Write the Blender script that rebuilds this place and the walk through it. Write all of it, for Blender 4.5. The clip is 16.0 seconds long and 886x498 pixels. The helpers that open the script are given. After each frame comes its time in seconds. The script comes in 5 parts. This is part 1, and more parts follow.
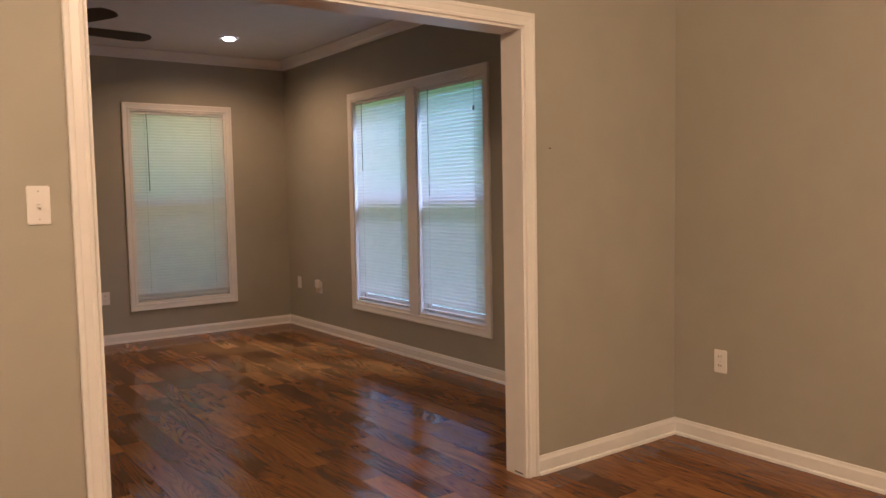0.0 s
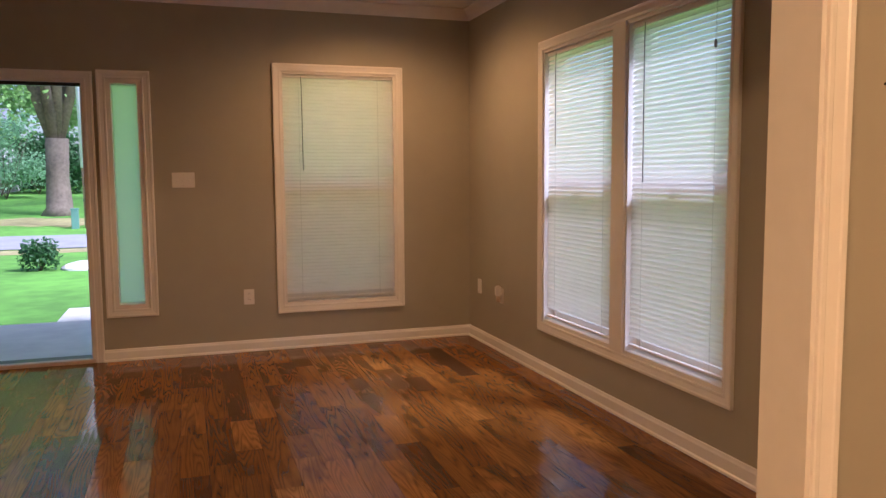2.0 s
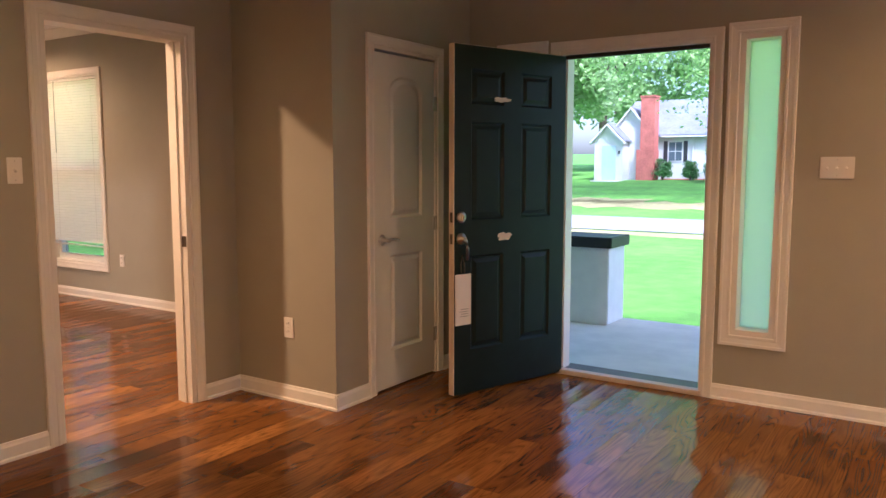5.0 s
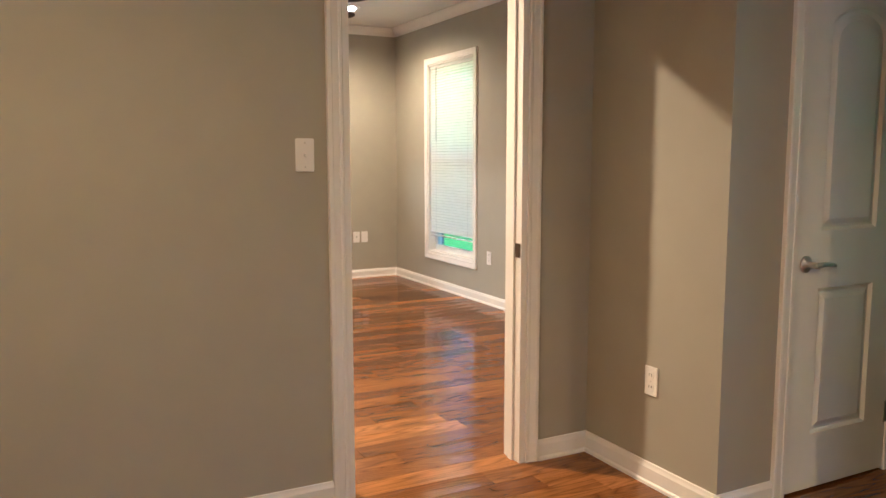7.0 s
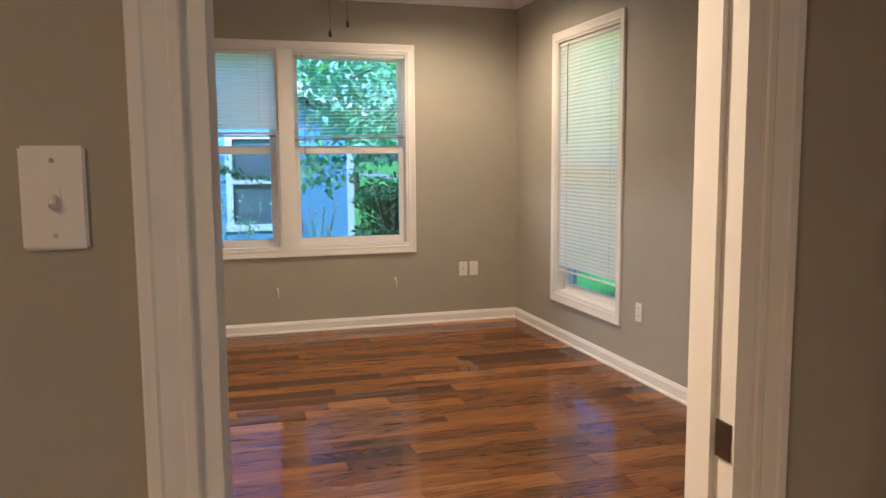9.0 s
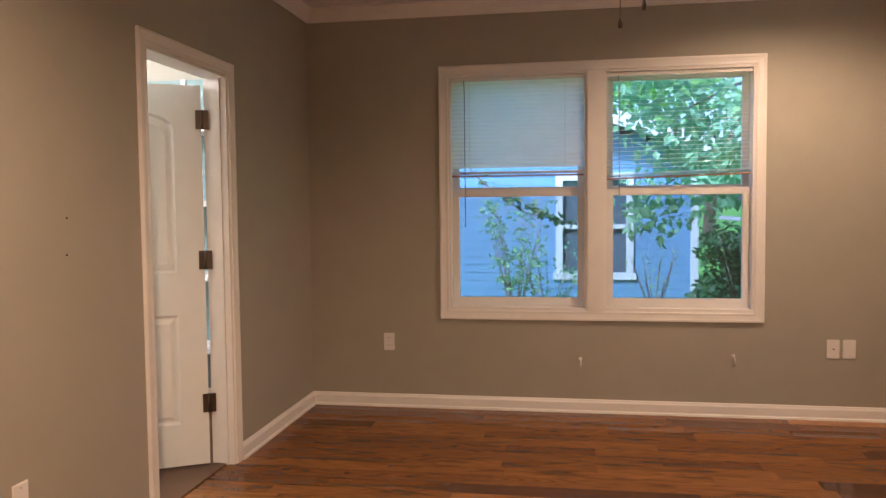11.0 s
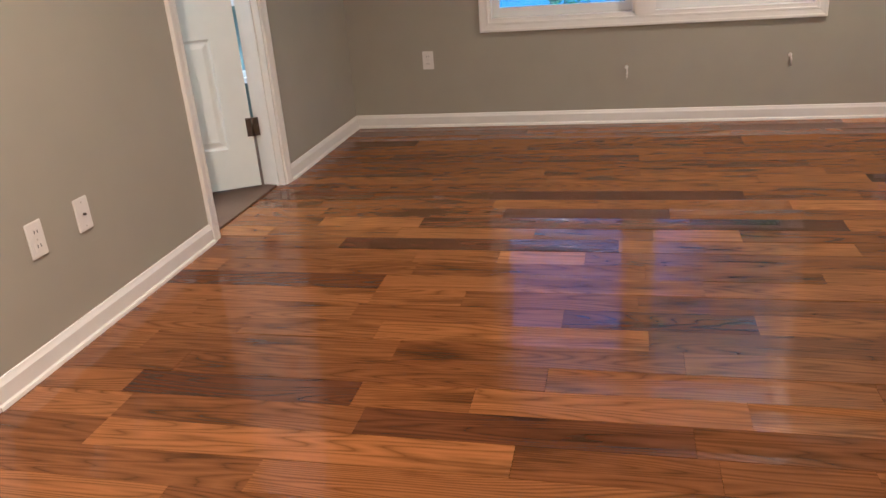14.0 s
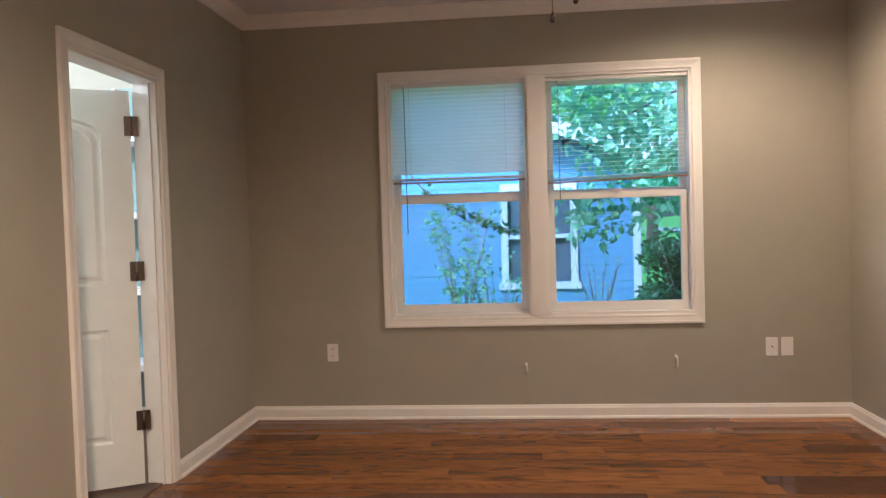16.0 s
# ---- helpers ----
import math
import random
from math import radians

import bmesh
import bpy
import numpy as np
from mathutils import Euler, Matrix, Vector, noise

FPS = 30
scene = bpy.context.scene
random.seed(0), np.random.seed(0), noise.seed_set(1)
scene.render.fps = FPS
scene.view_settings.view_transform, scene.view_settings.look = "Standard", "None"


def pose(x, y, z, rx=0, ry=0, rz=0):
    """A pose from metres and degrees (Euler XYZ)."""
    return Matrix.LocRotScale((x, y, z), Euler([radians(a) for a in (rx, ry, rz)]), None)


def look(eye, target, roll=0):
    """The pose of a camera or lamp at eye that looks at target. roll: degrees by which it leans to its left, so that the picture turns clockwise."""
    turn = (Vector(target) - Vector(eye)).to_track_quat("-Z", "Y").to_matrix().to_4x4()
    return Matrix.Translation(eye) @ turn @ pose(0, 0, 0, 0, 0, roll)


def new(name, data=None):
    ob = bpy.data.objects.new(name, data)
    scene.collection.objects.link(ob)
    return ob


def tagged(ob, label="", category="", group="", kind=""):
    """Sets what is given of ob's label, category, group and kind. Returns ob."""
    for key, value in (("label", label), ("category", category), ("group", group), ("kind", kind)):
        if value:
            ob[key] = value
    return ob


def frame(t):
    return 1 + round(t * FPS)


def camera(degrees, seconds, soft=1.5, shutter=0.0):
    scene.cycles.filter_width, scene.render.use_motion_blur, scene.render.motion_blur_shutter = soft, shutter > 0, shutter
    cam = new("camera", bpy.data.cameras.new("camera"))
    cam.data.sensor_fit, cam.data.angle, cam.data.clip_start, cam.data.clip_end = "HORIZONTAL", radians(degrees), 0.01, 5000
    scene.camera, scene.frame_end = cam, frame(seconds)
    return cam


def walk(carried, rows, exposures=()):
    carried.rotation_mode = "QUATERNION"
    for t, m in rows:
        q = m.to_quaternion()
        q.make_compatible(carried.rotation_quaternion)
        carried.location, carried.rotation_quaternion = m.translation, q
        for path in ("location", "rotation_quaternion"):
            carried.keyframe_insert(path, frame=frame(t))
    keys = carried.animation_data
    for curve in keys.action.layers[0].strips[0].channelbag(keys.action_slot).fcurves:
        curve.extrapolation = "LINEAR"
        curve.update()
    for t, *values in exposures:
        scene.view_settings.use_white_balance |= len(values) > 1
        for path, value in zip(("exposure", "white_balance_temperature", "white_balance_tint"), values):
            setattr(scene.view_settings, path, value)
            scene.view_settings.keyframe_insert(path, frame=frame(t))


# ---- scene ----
cam = camera(59.6, 16.0)
PATH = [
    (0, (-0.224, -0.215, 1.337), (0.944, 1.403, 1.196), -1.1),
    (0.5, (0.113, 0.101, 1.35), (1.148, 1.803, 1.171), 0.1),
    (1, (0.483, 0.433, 1.348), (1.286, 2.254, 1.147), 0.0),
    (1.5, (0.697, 0.826, 1.358), (1.35, 2.705, 1.154), 0.1),
    (2, (0.941, 1.196, 1.356), (1.571, 3.085, 1.172), -0.4),
    (2.5, (1.172, 1.533, 1.365), (1.68, 3.46, 1.195), 0.4),
    (3, (1.313, 1.877, 1.367), (1.708, 3.83, 1.189), 0.7),
    (3.5, (1.434, 2.129, 1.369), (1.521, 4.117, 1.177), 0.7),
    (4, (1.539, 2.367, 1.368), (1.168, 4.321, 1.161), 1.1),
    (4.5, (1.528, 2.589, 1.361), (0.829, 4.451, 1.152), 0.7),
    (5, (1.47, 2.805, 1.36), (0.373, 4.464, 1.146), 0.0),
    (5.2, (1.456, 2.901, 1.36), (0.184, 4.428, 1.138), -0.1),
    (7.3, (0.37, 3.996, 1.324), (-1.413, 4.873, 1.1), -0.2),
    (7.5, (0.193, 4.099, 1.328), (-1.603, 4.952, 1.111), -0.4),
    (8, (-0.217, 4.364, 1.317), (-2.043, 5.151, 1.104), -1.1),
    (8.2, (-0.389, 4.485, 1.329), (-2.228, 5.239, 1.11), -0.9),
    (10.3, (-2.048, 5.166, 1.395), (-4.032, 5.336, 1.215), -1.1),
    (10.5, (-2.109, 5.193, 1.384), (-4.099, 5.294, 1.216), -1.2),
    (11, (-2.236, 5.264, 1.379), (-4.206, 4.938, 1.271), -0.6),
    (11.5, (-2.271, 5.303, 1.364), (-4.116, 4.533, 1.312), -1.2),
    (12, (-2.282, 5.305, 1.361), (-4.031, 4.337, 1.313), -1.2),
    (12.5, (-2.271, 5.309, 1.347), (-4.008, 4.333, 1.168), -1.0),
    (13, (-2.25, 5.317, 1.262), (-3.974, 4.422, 0.789), -1.9),
    (13.5, (-2.245, 5.326, 1.231), (-3.984, 4.592, 0.568), -3.7),
    (14, (-2.269, 5.304, 1.244), (-4.066, 4.857, 0.488), -4.5),
    (14.5, (-2.283, 5.337, 1.269), (-4.097, 5.052, 0.477), -4.2),
    (15, (-2.276, 5.327, 1.285), (-4.182, 5.065, 0.739), -3.0),
    (15.5, (-2.285, 5.293, 1.31), (-4.259, 5.035, 1.119), -2.2),
    (16, (-2.292, 5.294, 1.312), (-4.282, 5.1, 1.245), -1.7),
]
EXPOSURES = [(0.0, 0.13, 4400, 23), (1.0, 0.28, 4550, 23), (2.0, 0.32, 5250, 31), (3.5, 0.43, 6100, 38), (4.1, 0.7, 5800, 35), (4.6, 0.85, 5250, 30), (5.2, 1.18, 5050, 27), (7.3, 1.54, 4150, 11), (8.2, 1.11, 4150, 11), (10.5, 0.85, 4550, 23), (11.7, 0.7, 4800, 28), (12.5, 0.73, 4500, 21), (13.0, 0.85, 4200, 19), (14.1, 1.14, 3900, 15), (14.8, 1.04, 4000, 17), (16.0, 0.9, 4150, 17)]
walk(cam, [(t, look(eye, target, roll)) for t, eye, target, roll in PATH], EXPOSURES)
SKY, SUN = 0.2, 5.0
LAMP_L, LAMP_FILL, LAMP_B, LAMP_B2, LAMP_D, LAMP_H, LAMP_BA = 70, 64, 92, 205, 142, 82, 150
BATH_TURN, FRONT_TURN, FAN_TURN = -61, -109, 6
HX = -14.5

# ---- light ----
world = bpy.data.worlds.new("world")
scene.world = world
world.use_nodes = True
wn = world.node_tree
sky = wn.nodes.new("ShaderNodeTexSky")
sky.sky_type = "NISHITA"
sky.sun_disc = False
sky.sun_elevation = radians(48)
sky.sun_rotation = radians(130)
sky.air_density, sky.dust_density, sky.ozone_density = 1.0, 3.0, 1.0
wn.links.new(sky.outputs[0], wn.nodes["Background"].inputs[0])
wn.nodes["Background"].inputs[1].default_value = SKY

sun_data = bpy.data.lights.new("sun", "SUN")
sun_data.energy, sun_data.angle, sun_data.color = SUN, radians(12), (1.0, 0.97, 0.92)
sun = new("sun", sun_data)
sun.matrix_world = look((0, 0, 0), (-math.sin(radians(130)) * math.cos(radians(48)), -math.cos(radians(130)) * math.cos(radians(48)), -math.sin(radians(48))))


def spot(x, y, z, watts, cone=130, blend=0.7, colour=(1.0, 0.57, 0.215), radius=0.05):
    d = bpy.data.lights.new("bulb_light", "SPOT")
    d.energy, d.spot_size, d.spot_blend, d.color, d.shadow_soft_size = watts, radians(cone), blend, colour, radius
    ob = new("bulb_light", d)
    ob.matrix_world = pose(x, y, z)
    return ob


def point(x, y, z, watts, colour=(1.0, 0.565, 0.185), radius=0.08):
    d = bpy.data.lights.new("bulb_light", "POINT")
    d.energy, d.color, d.shadow_soft_size = watts, colour, radius
    ob = new("bulb_light", d)
    ob.matrix_world = pose(x, y, z)
    return ob


# ---- materials ----
def material(name, colour, rough=0.5, metal=0.0, noise_scale=8.0, vary=0.06, bump=0.0, bump_scale=60.0, spec=0.5):
    """Paint or plain stuff: two scales of colour variation and a fine relief."""
    m = bpy.data.materials.new(name)
    m.use_nodes = True
    nt = m.node_tree
    b = nt.nodes["Principled BSDF"]
    b.inputs["Roughness"].default_value, b.inputs["Metallic"].default_value = rough, metal
    b.inputs["Specular IOR Level"].default_value = spec
    geo = nt.nodes.new("ShaderNodeNewGeometry")
    n1, n2 = nt.nodes.new("ShaderNodeTexNoise"), nt.nodes.new("ShaderNodeTexNoise")
    n1.inputs["Scale"].default_value, n2.inputs["Scale"].default_value = noise_scale * 0.15, noise_scale
    n2.inputs["Detail"].default_value = 6
    nt.links.new(geo.outputs["Position"], n1.inputs["Vector"])
    nt.links.new(geo.outputs["Position"], n2.inputs["Vector"])
    add = nt.nodes.new("ShaderNodeMath")
    nt.links.new(n1.outputs["Fac"], add.inputs[0]), nt.links.new(n2.outputs["Fac"], add.inputs[1])
    ramp = nt.nodes.new("ShaderNodeMapRange")
    ramp.inputs["From Min"].default_value, ramp.inputs["From Max"].default_value = 0.7, 1.3
    ramp.inputs["To Min"].default_value, ramp.inputs["To Max"].default_value = 1 - vary, 1 + vary
    nt.links.new(add.outputs[0], ramp.inputs["Value"])
    mul = nt.nodes.new("ShaderNodeVectorMath")
    mul.operation = "SCALE"
    mul.inputs[0].default_value = colour
    nt.links.new(ramp.outputs[0], mul.inputs["Scale"])
    nt.links.new(mul.outputs[0], b.inputs["Base Color"])
    if bump:
        n3, bp = nt.nodes.new("ShaderNodeTexNoise"), nt.nodes.new("ShaderNodeBump")
        n3.inputs["Scale"].default_value, n3.inputs["Detail"].default_value = bump_scale, 4
        bp.inputs["Strength"].default_value, bp.inputs["Distance"].default_value = bump, 0.01
        nt.links.new(geo.outputs["Position"], n3.inputs["Vector"])
        nt.links.new(n3.outputs["Fac"], bp.inputs["Height"])
        nt.links.new(bp.outputs[0], b.inputs["Normal"])
    return m


def translucent(name, colour, through_share, rough=0.5):
    m = material(name, colour, rough)
    nt = m.node_tree
    t, mix = nt.nodes.new("ShaderNodeBsdfTranslucent"), nt.nodes.new("ShaderNodeMixShader")
    t.inputs["Color"].default_value = (*colour, 1)
    mix.inputs[0].default_value = through_share
    nt.links.new(nt.nodes["Principled BSDF"].outputs[0], mix.inputs[1])
    nt.links.new(t.outputs[0], mix.inputs[2])
    nt.links.new(mix.outputs[0], nt.nodes["Material Output"].inputs["Surface"])
    return m


def glass_material(name, tint=(0.95, 1.0, 0.98), gloss=0.035):
    m = bpy.data.materials.new(name)
    m.use_nodes = True
    nt = m.node_tree
    nt.nodes.remove(nt.nodes["Principled BSDF"])
    tr, gl, mix = nt.nodes.new("ShaderNodeBsdfTransparent"), nt.nodes.new("ShaderNodeBsdfGlossy"), nt.nodes.new("ShaderNodeMixShader")
    tr.inputs[0].default_value = (*tint, 1)
    gl.inputs["Roughness"].default_value = 0.02
    mix.inputs[0].default_value = gloss
    nt.links.new(tr.outputs[0], mix.inputs[1]), nt.links.new(gl.outputs[0], mix.inputs[2])
    nt.links.new(mix.outputs[0], nt.nodes["Material Output"].inputs["Surface"])
    return m


def screen_material(name, open_share, colour):
    m = bpy.data.materials.new(name)
    m.use_nodes = True
    nt = m.node_tree
    b = nt.nodes["Principled BSDF"]
    b.inputs["Base Color"].default_value, b.inputs["Roughness"].default_value = (*colour, 1), 0.8
    tr, mix = nt.nodes.new("ShaderNodeBsdfTransparent"), nt.nodes.new("ShaderNodeMixShader")
    mix.inputs[0].default_value = 1 - open_share
    nt.links.new(tr.outputs[0], mix.inputs[1]), nt.links.new(b.outputs[0], mix.inputs[2])
    nt.links.new(mix.outputs[0], nt.nodes["Material Output"].inputs["Surface"])
    return m


def emitter(name, colour, strength):
    m = bpy.data.materials.new(name)
    m.use_nodes = True
    b = m.node_tree.nodes["Principled BSDF"]
    b.inputs["Base Color"].default_value = (0.8, 0.8, 0.8, 1)
    b.inputs["Emission Color"].default_value, b.inputs["Emission Strength"].default_value = (*colour, 1), strength
    return m


def wood_floor(name, per_object):
    """Stained oak planks: a tone for each plank, ring grain along y, dark patches, a worn gloss coat."""
    m = bpy.data.materials.new(name)
    m.use_nodes = True
    nt = m.node_tree
    N, L = nt.nodes.new, nt.links.new
    b = nt.nodes["Principled BSDF"]
    geo = N("ShaderNodeNewGeometry")
    rnd = N("ShaderNodeObjectInfo").outputs["Random"] if per_object else geo.outputs["Random Per Island"]

    def mth(op, a, c):
        n = N("ShaderNodeMath")
        n.operation = op
        for i, v in enumerate((a, c)):
            if isinstance(v, (int, float)):
                n.inputs[i].default_value = v
            else:
                L(v, n.inputs[i])
        return n.outputs[0]

    off = N("ShaderNodeCombineXYZ")
    L(mth("MULTIPLY", rnd, 37.0), off.inputs[0]), L(mth("MULTIPLY", rnd, 91.0), off.inputs[1]), L(mth("MULTIPLY", rnd, 53.0), off.inputs[2])
    pos = N("ShaderNodeVectorMath")
    L(geo.outputs["Position"], pos.inputs[0]), L(off.outputs[0], pos.inputs[1])
    stretched = N("ShaderNodeVectorMath")
    stretched.operation = "MULTIPLY"
    L(pos.outputs[0], stretched.inputs[0])
    stretched.inputs[1].default_value = (7.0, 0.5, 7.0)
    # cathedral rings: bands of a slow noise
    slow = N("ShaderNodeTexNoise")
    slow.inputs["Scale"].default_value, slow.inputs["Detail"].default_value = 0.9, 2
    L(stretched.outputs[0], slow.inputs["Vector"])
    rings = mth("FRACT", mth("MULTIPLY", slow.outputs["Fac"], 30.0), 0.0)
    rings = mth("POWER", mth("ABSOLUTE", mth("SUBTRACT", mth("MULTIPLY", rings, 2.0), 1.0), 0.0), 0.45)
    fine = N("ShaderNodeTexNoise")
    fine.inputs["Scale"].default_value, fine.inputs["Detail"].default_value = 14.0, 5
    fs = N("ShaderNodeVectorMath")
    fs.operation = "MULTIPLY"
    L(pos.outputs[0], fs.inputs[0])
    fs.inputs[1].default_value = (12.0, 0.55, 12.0)
    L(fs.outputs[0], fine.inputs["Vector"])
    blot = N("ShaderNodeTexNoise")
    blot.inputs["Scale"].default_value, blot.inputs["Detail"].default_value = 1.0, 3
    bs = N("ShaderNodeVectorMath")
    bs.operation = "MULTIPLY"
    L(pos.outputs[0], bs.inputs[0])
    bs.inputs[1].default_value = (9.0, 2.2, 9.0)
    L(bs.outputs[0], blot.inputs["Vector"])
    tone = N("ShaderNodeValToRGB")
    els = tone.color_ramp.elements
    els[0].position, els[0].color = 0.0, (0.080, 0.030, 0.010, 1)
    els[1].position, els[1].color = 1.0, (0.37, 0.160, 0.028, 1)
    for p, c in ((0.09, (0.145, 0.055, 0.010, 1)), (0.5, (0.200, 0.079, 0.012, 1)), (0.88, (0.258, 0.104, 0.016, 1))):
        e = els.new(p)
        e.color = c
    L(rnd, tone.inputs[0])
    grain = mth("ADD", mth("MULTIPLY", rings, 0.56), mth("MULTIPLY", fine.outputs["Fac"], 0.6))
    shade = N("ShaderNodeMapRange")
    shade.inputs["From Min"].default_value, shade.inputs["From Max"].default_value = 0.2, 0.9
    shade.inputs["To Min"].default_value, shade.inputs["To Max"].default_value = 0.36, 1.14
    L(grain, shade.inputs["Value"])
    dark = N("ShaderNodeMapRange")
    dark.inputs["From Min"].default_value, dark.inputs["From Max"].default_value = 0.27, 0.47
    dark.inputs["To Min"].default_value, dark.inputs["To Max"].default_value = 0.42, 1.0
    L(blot.outputs["Fac"], dark.inputs["Value"])
    mul = N("ShaderNodeVectorMath")
    mul.operation = "SCALE"
    L(tone.outputs[0], mul.inputs[0]), L(mth("MULTIPLY", shade.outputs[0], dark.outputs[0]), mul.inputs["Scale"])
    L(mul.outputs[0], b.inputs["Base Color"])
    wear = N("ShaderNodeTexNoise")
    wear.inputs["Scale"].default_value, wear.inputs["Detail"].default_value = 2.2, 6
    L(geo.outputs["Position"], wear.inputs["Vector"])
    ro = N("ShaderNodeMapRange")
    ro.inputs["From Min"].default_value, ro.inputs["From Max"].default_value = 0.35, 0.7
    ro.inputs["To Min"].default_value, ro.inputs["To Max"].default_value = 0.06, 0.15
    L(wear.outputs["Fac"], ro.inputs["Value"])
    L(ro.outputs[0], b.inputs["Coat Roughness"])
    b.inputs["Roughness"].default_value, b.inputs["Specular IOR Level"].default_value = 0.6, 0.0
    b.inputs["Coat Weight"].default_value, b.inputs["Coat IOR"].default_value = 0.64, 1.8
    bp = N("ShaderNodeBump")
    bp.inputs["Strength"].default_value, bp.inputs["Distance"].default_value = 0.08, 0.002
    L(grain, bp.inputs["Height"])
    wav, bp2 = N("ShaderNodeTexNoise"), N("ShaderNodeBump")
    wav.inputs["Scale"].default_value, wav.inputs["Detail"].default_value = 1.0, 1
    ws = N("ShaderNodeVectorMath")
    ws.operation = "MULTIPLY"
    L(pos.outputs[0], ws.inputs[0])
    ws.inputs[1].default_value = (7.0, 3.0, 7.0)
    L(ws.outputs[0], wav.inputs["Vector"])
    bp2.inputs["Strength"].default_value, bp2.inputs["Distance"].default_value = 0.10, 0.008
    L(wav.outputs["Fac"], bp2.inputs["Height"])
    L(bp.outputs[0], b.inputs["Normal"])
    L(bp2.outputs[0], b.inputs["Coat Normal"])
    return m


WALL = material("greige_wall_paint", (0.378, 0.359, 0.290), 0.7, vary=0.035, noise_scale=5, bump=0.06, bump_scale=260)
CEIL = material("ceiling_paint", (0.72, 0.71, 0.70), 0.8, vary=0.03, bump=0.08, bump_scale=180)
TRIM = material("white_trim_paint", (0.80, 0.78, 0.75), 0.32, vary=0.03, noise_scale=14, bump=0.03, bump_scale=90)
DOORW = material("white_door_paint", (0.78, 0.78, 0.74), 0.38, vary=0.025, noise_scale=10, bump=0.05, bump_scale=220)
DOORB = material("black_green_door_paint", (0.006, 0.015, 0.016), 0.42, vary=0.25, noise_scale=12, bump=0.05, bump_scale=150, spec=0.22)
BAREWD = material("primed_wood", (0.62, 0.52, 0.42), 0.5, vary=0.08)
PLATE = material("white_plastic", (0.80, 0.78, 0.75), 0.3, vary=0.01)
SLOT = material("dark_slot", (0.02, 0.02, 0.02), 0.6)
STEEL = material("brushed_steel", (0.55, 0.53, 0.50), 0.28, metal=1.0)
BRONZE = material("aged_bronze", (0.13, 0.105, 0.08), 0.42, metal=0.9, vary=0.2, noise_scale=60)
BLIND = translucent("vinyl_blind_slat", (0.90, 0.89, 0.86), 0.52)
CORD = material("blind_cord", (0.45, 0.44, 0.42), 0.7)
WAND = material("clear_grey_wand", (0.30, 0.30, 0.30), 0.2)
RAILWD = material("brown_blind_rail", (0.30, 0.17, 0.10), 0.5, vary=0.12, noise_scale=30)
SASH = material("white_vinyl_sash", (0.74, 0.74, 0.72), 0.35, vary=0.02)
GLASS = glass_material("window_glass")
SCREEN = screen_material("insect_screen", 0.72, (0.05, 0.05, 0.055))
FROST = translucent("frosted_film_glass", (0.90, 0.97, 0.76), 0.92, 0.25)
FANDK = material("dark_walnut_fan", (0.035, 0.018, 0.012), 0.4, vary=0.3, noise_scale=20)
BOWL = emitter("lit_amber_bowl", (1.0, 0.23, 0.015), 1.6)
BULB = emitter("lit_bulb", (1.0, 0.80, 0.55), 12.0)
CONC = material("porch_concrete", (0.64, 0.61, 0.53), 0.75, vary=0.1, noise_scale=6, bump=0.2, bump_scale=80)
STUCCO = material("white_stucco", (0.72, 0.73, 0.72), 0.8, vary=0.06, bump=0.25, bump_scale=120)
CAPBLK = material("black_cap_stone", (0.02, 0.021, 0.022), 0.45, vary=0.2)
GRASS = material("lawn_grass", (0.115, 0.30, 0.035), 0.9, vary=0.3, noise_scale=3.0, bump=0.6, bump_scale=30)
BLADE = material("grass_blade", (0.10, 0.30, 0.04), 0.7, vary=0.4, noise_scale=20)
DRYGR = material("dry_grass", (0.34, 0.30, 0.13), 0.9, vary=0.25, noise_scale=4, bump=0.5, bump_scale=30)
ROADM = material("asphalt_road", (0.30, 0.30, 0.31), 0.85, vary=0.12, noise_scale=5, bump=0.2, bump_scale=60)
BARK = material("bark", (0.17, 0.135, 0.105), 0.9, vary=0.35, noise_scale=9, bump=1.0, bump_scale=14)
LEAF = translucent("tree_leaf", (0.34, 0.54, 0.19), 0.5, 0.5)
# paler leaf for distant trees, with the haze put into its colour
LEAFF = translucent("hazed_far_leaf", (0.38, 0.55, 0.25), 0.5, 0.5)
LEAFS = translucent("clipped_bush_leaf", (0.12, 0.27, 0.09), 0.4, 0.5)
LEAFD = translucent("dark_leaf", (0.06, 0.16, 0.055), 0.35, 0.5)
# the teal of shade and a pale haze are mixed into this leaf colour
LEAFW = translucent("shaded_leaf", (0.29, 0.50, 0.29), 0.5, 0.5)
SIDING = material("painted_siding", (0.14, 0.26, 0.42), 0.55, vary=0.04, noise_scale=4)
HOUSEW = material("white_house_paint", (0.56, 0.57, 0.58), 0.6, vary=0.05, noise_scale=1.5)
SHINGLE = material("roof_shingle", (0.19, 0.20, 0.235), 0.9, vary=0.2, noise_scale=6, bump=0.4, bump_scale=20)
BRICK = material("red_brick", (0.42, 0.13, 0.10), 0.85, vary=0.22, noise_scale=14, bump=0.3, bump_scale=40)
DARKGL = material("dark_window_glass", (0.09, 0.12, 0.15), 0.06, vary=0.1)
PALEBL = material("pale_blue_door_paint", (0.42, 0.55, 0.62), 0.5)
SHUT = material("black_shutter", (0.02, 0.022, 0.025), 0.5)
POLEW = material("utility_pole_wood", (0.42, 0.25, 0.17), 0.85, vary=0.2, noise_scale=12, bump=0.4, bump_scale=40)
BOXGR = material("green_utility_box", (0.12, 0.26, 0.21), 0.5)
ROCK = material("pale_rock", (0.62, 0.60, 0.56), 0.85, vary=0.12, noise_scale=6, bump=0.6, bump_scale=12)
PAPER = material("white_card", (0.74, 0.70, 0.66), 0.6)
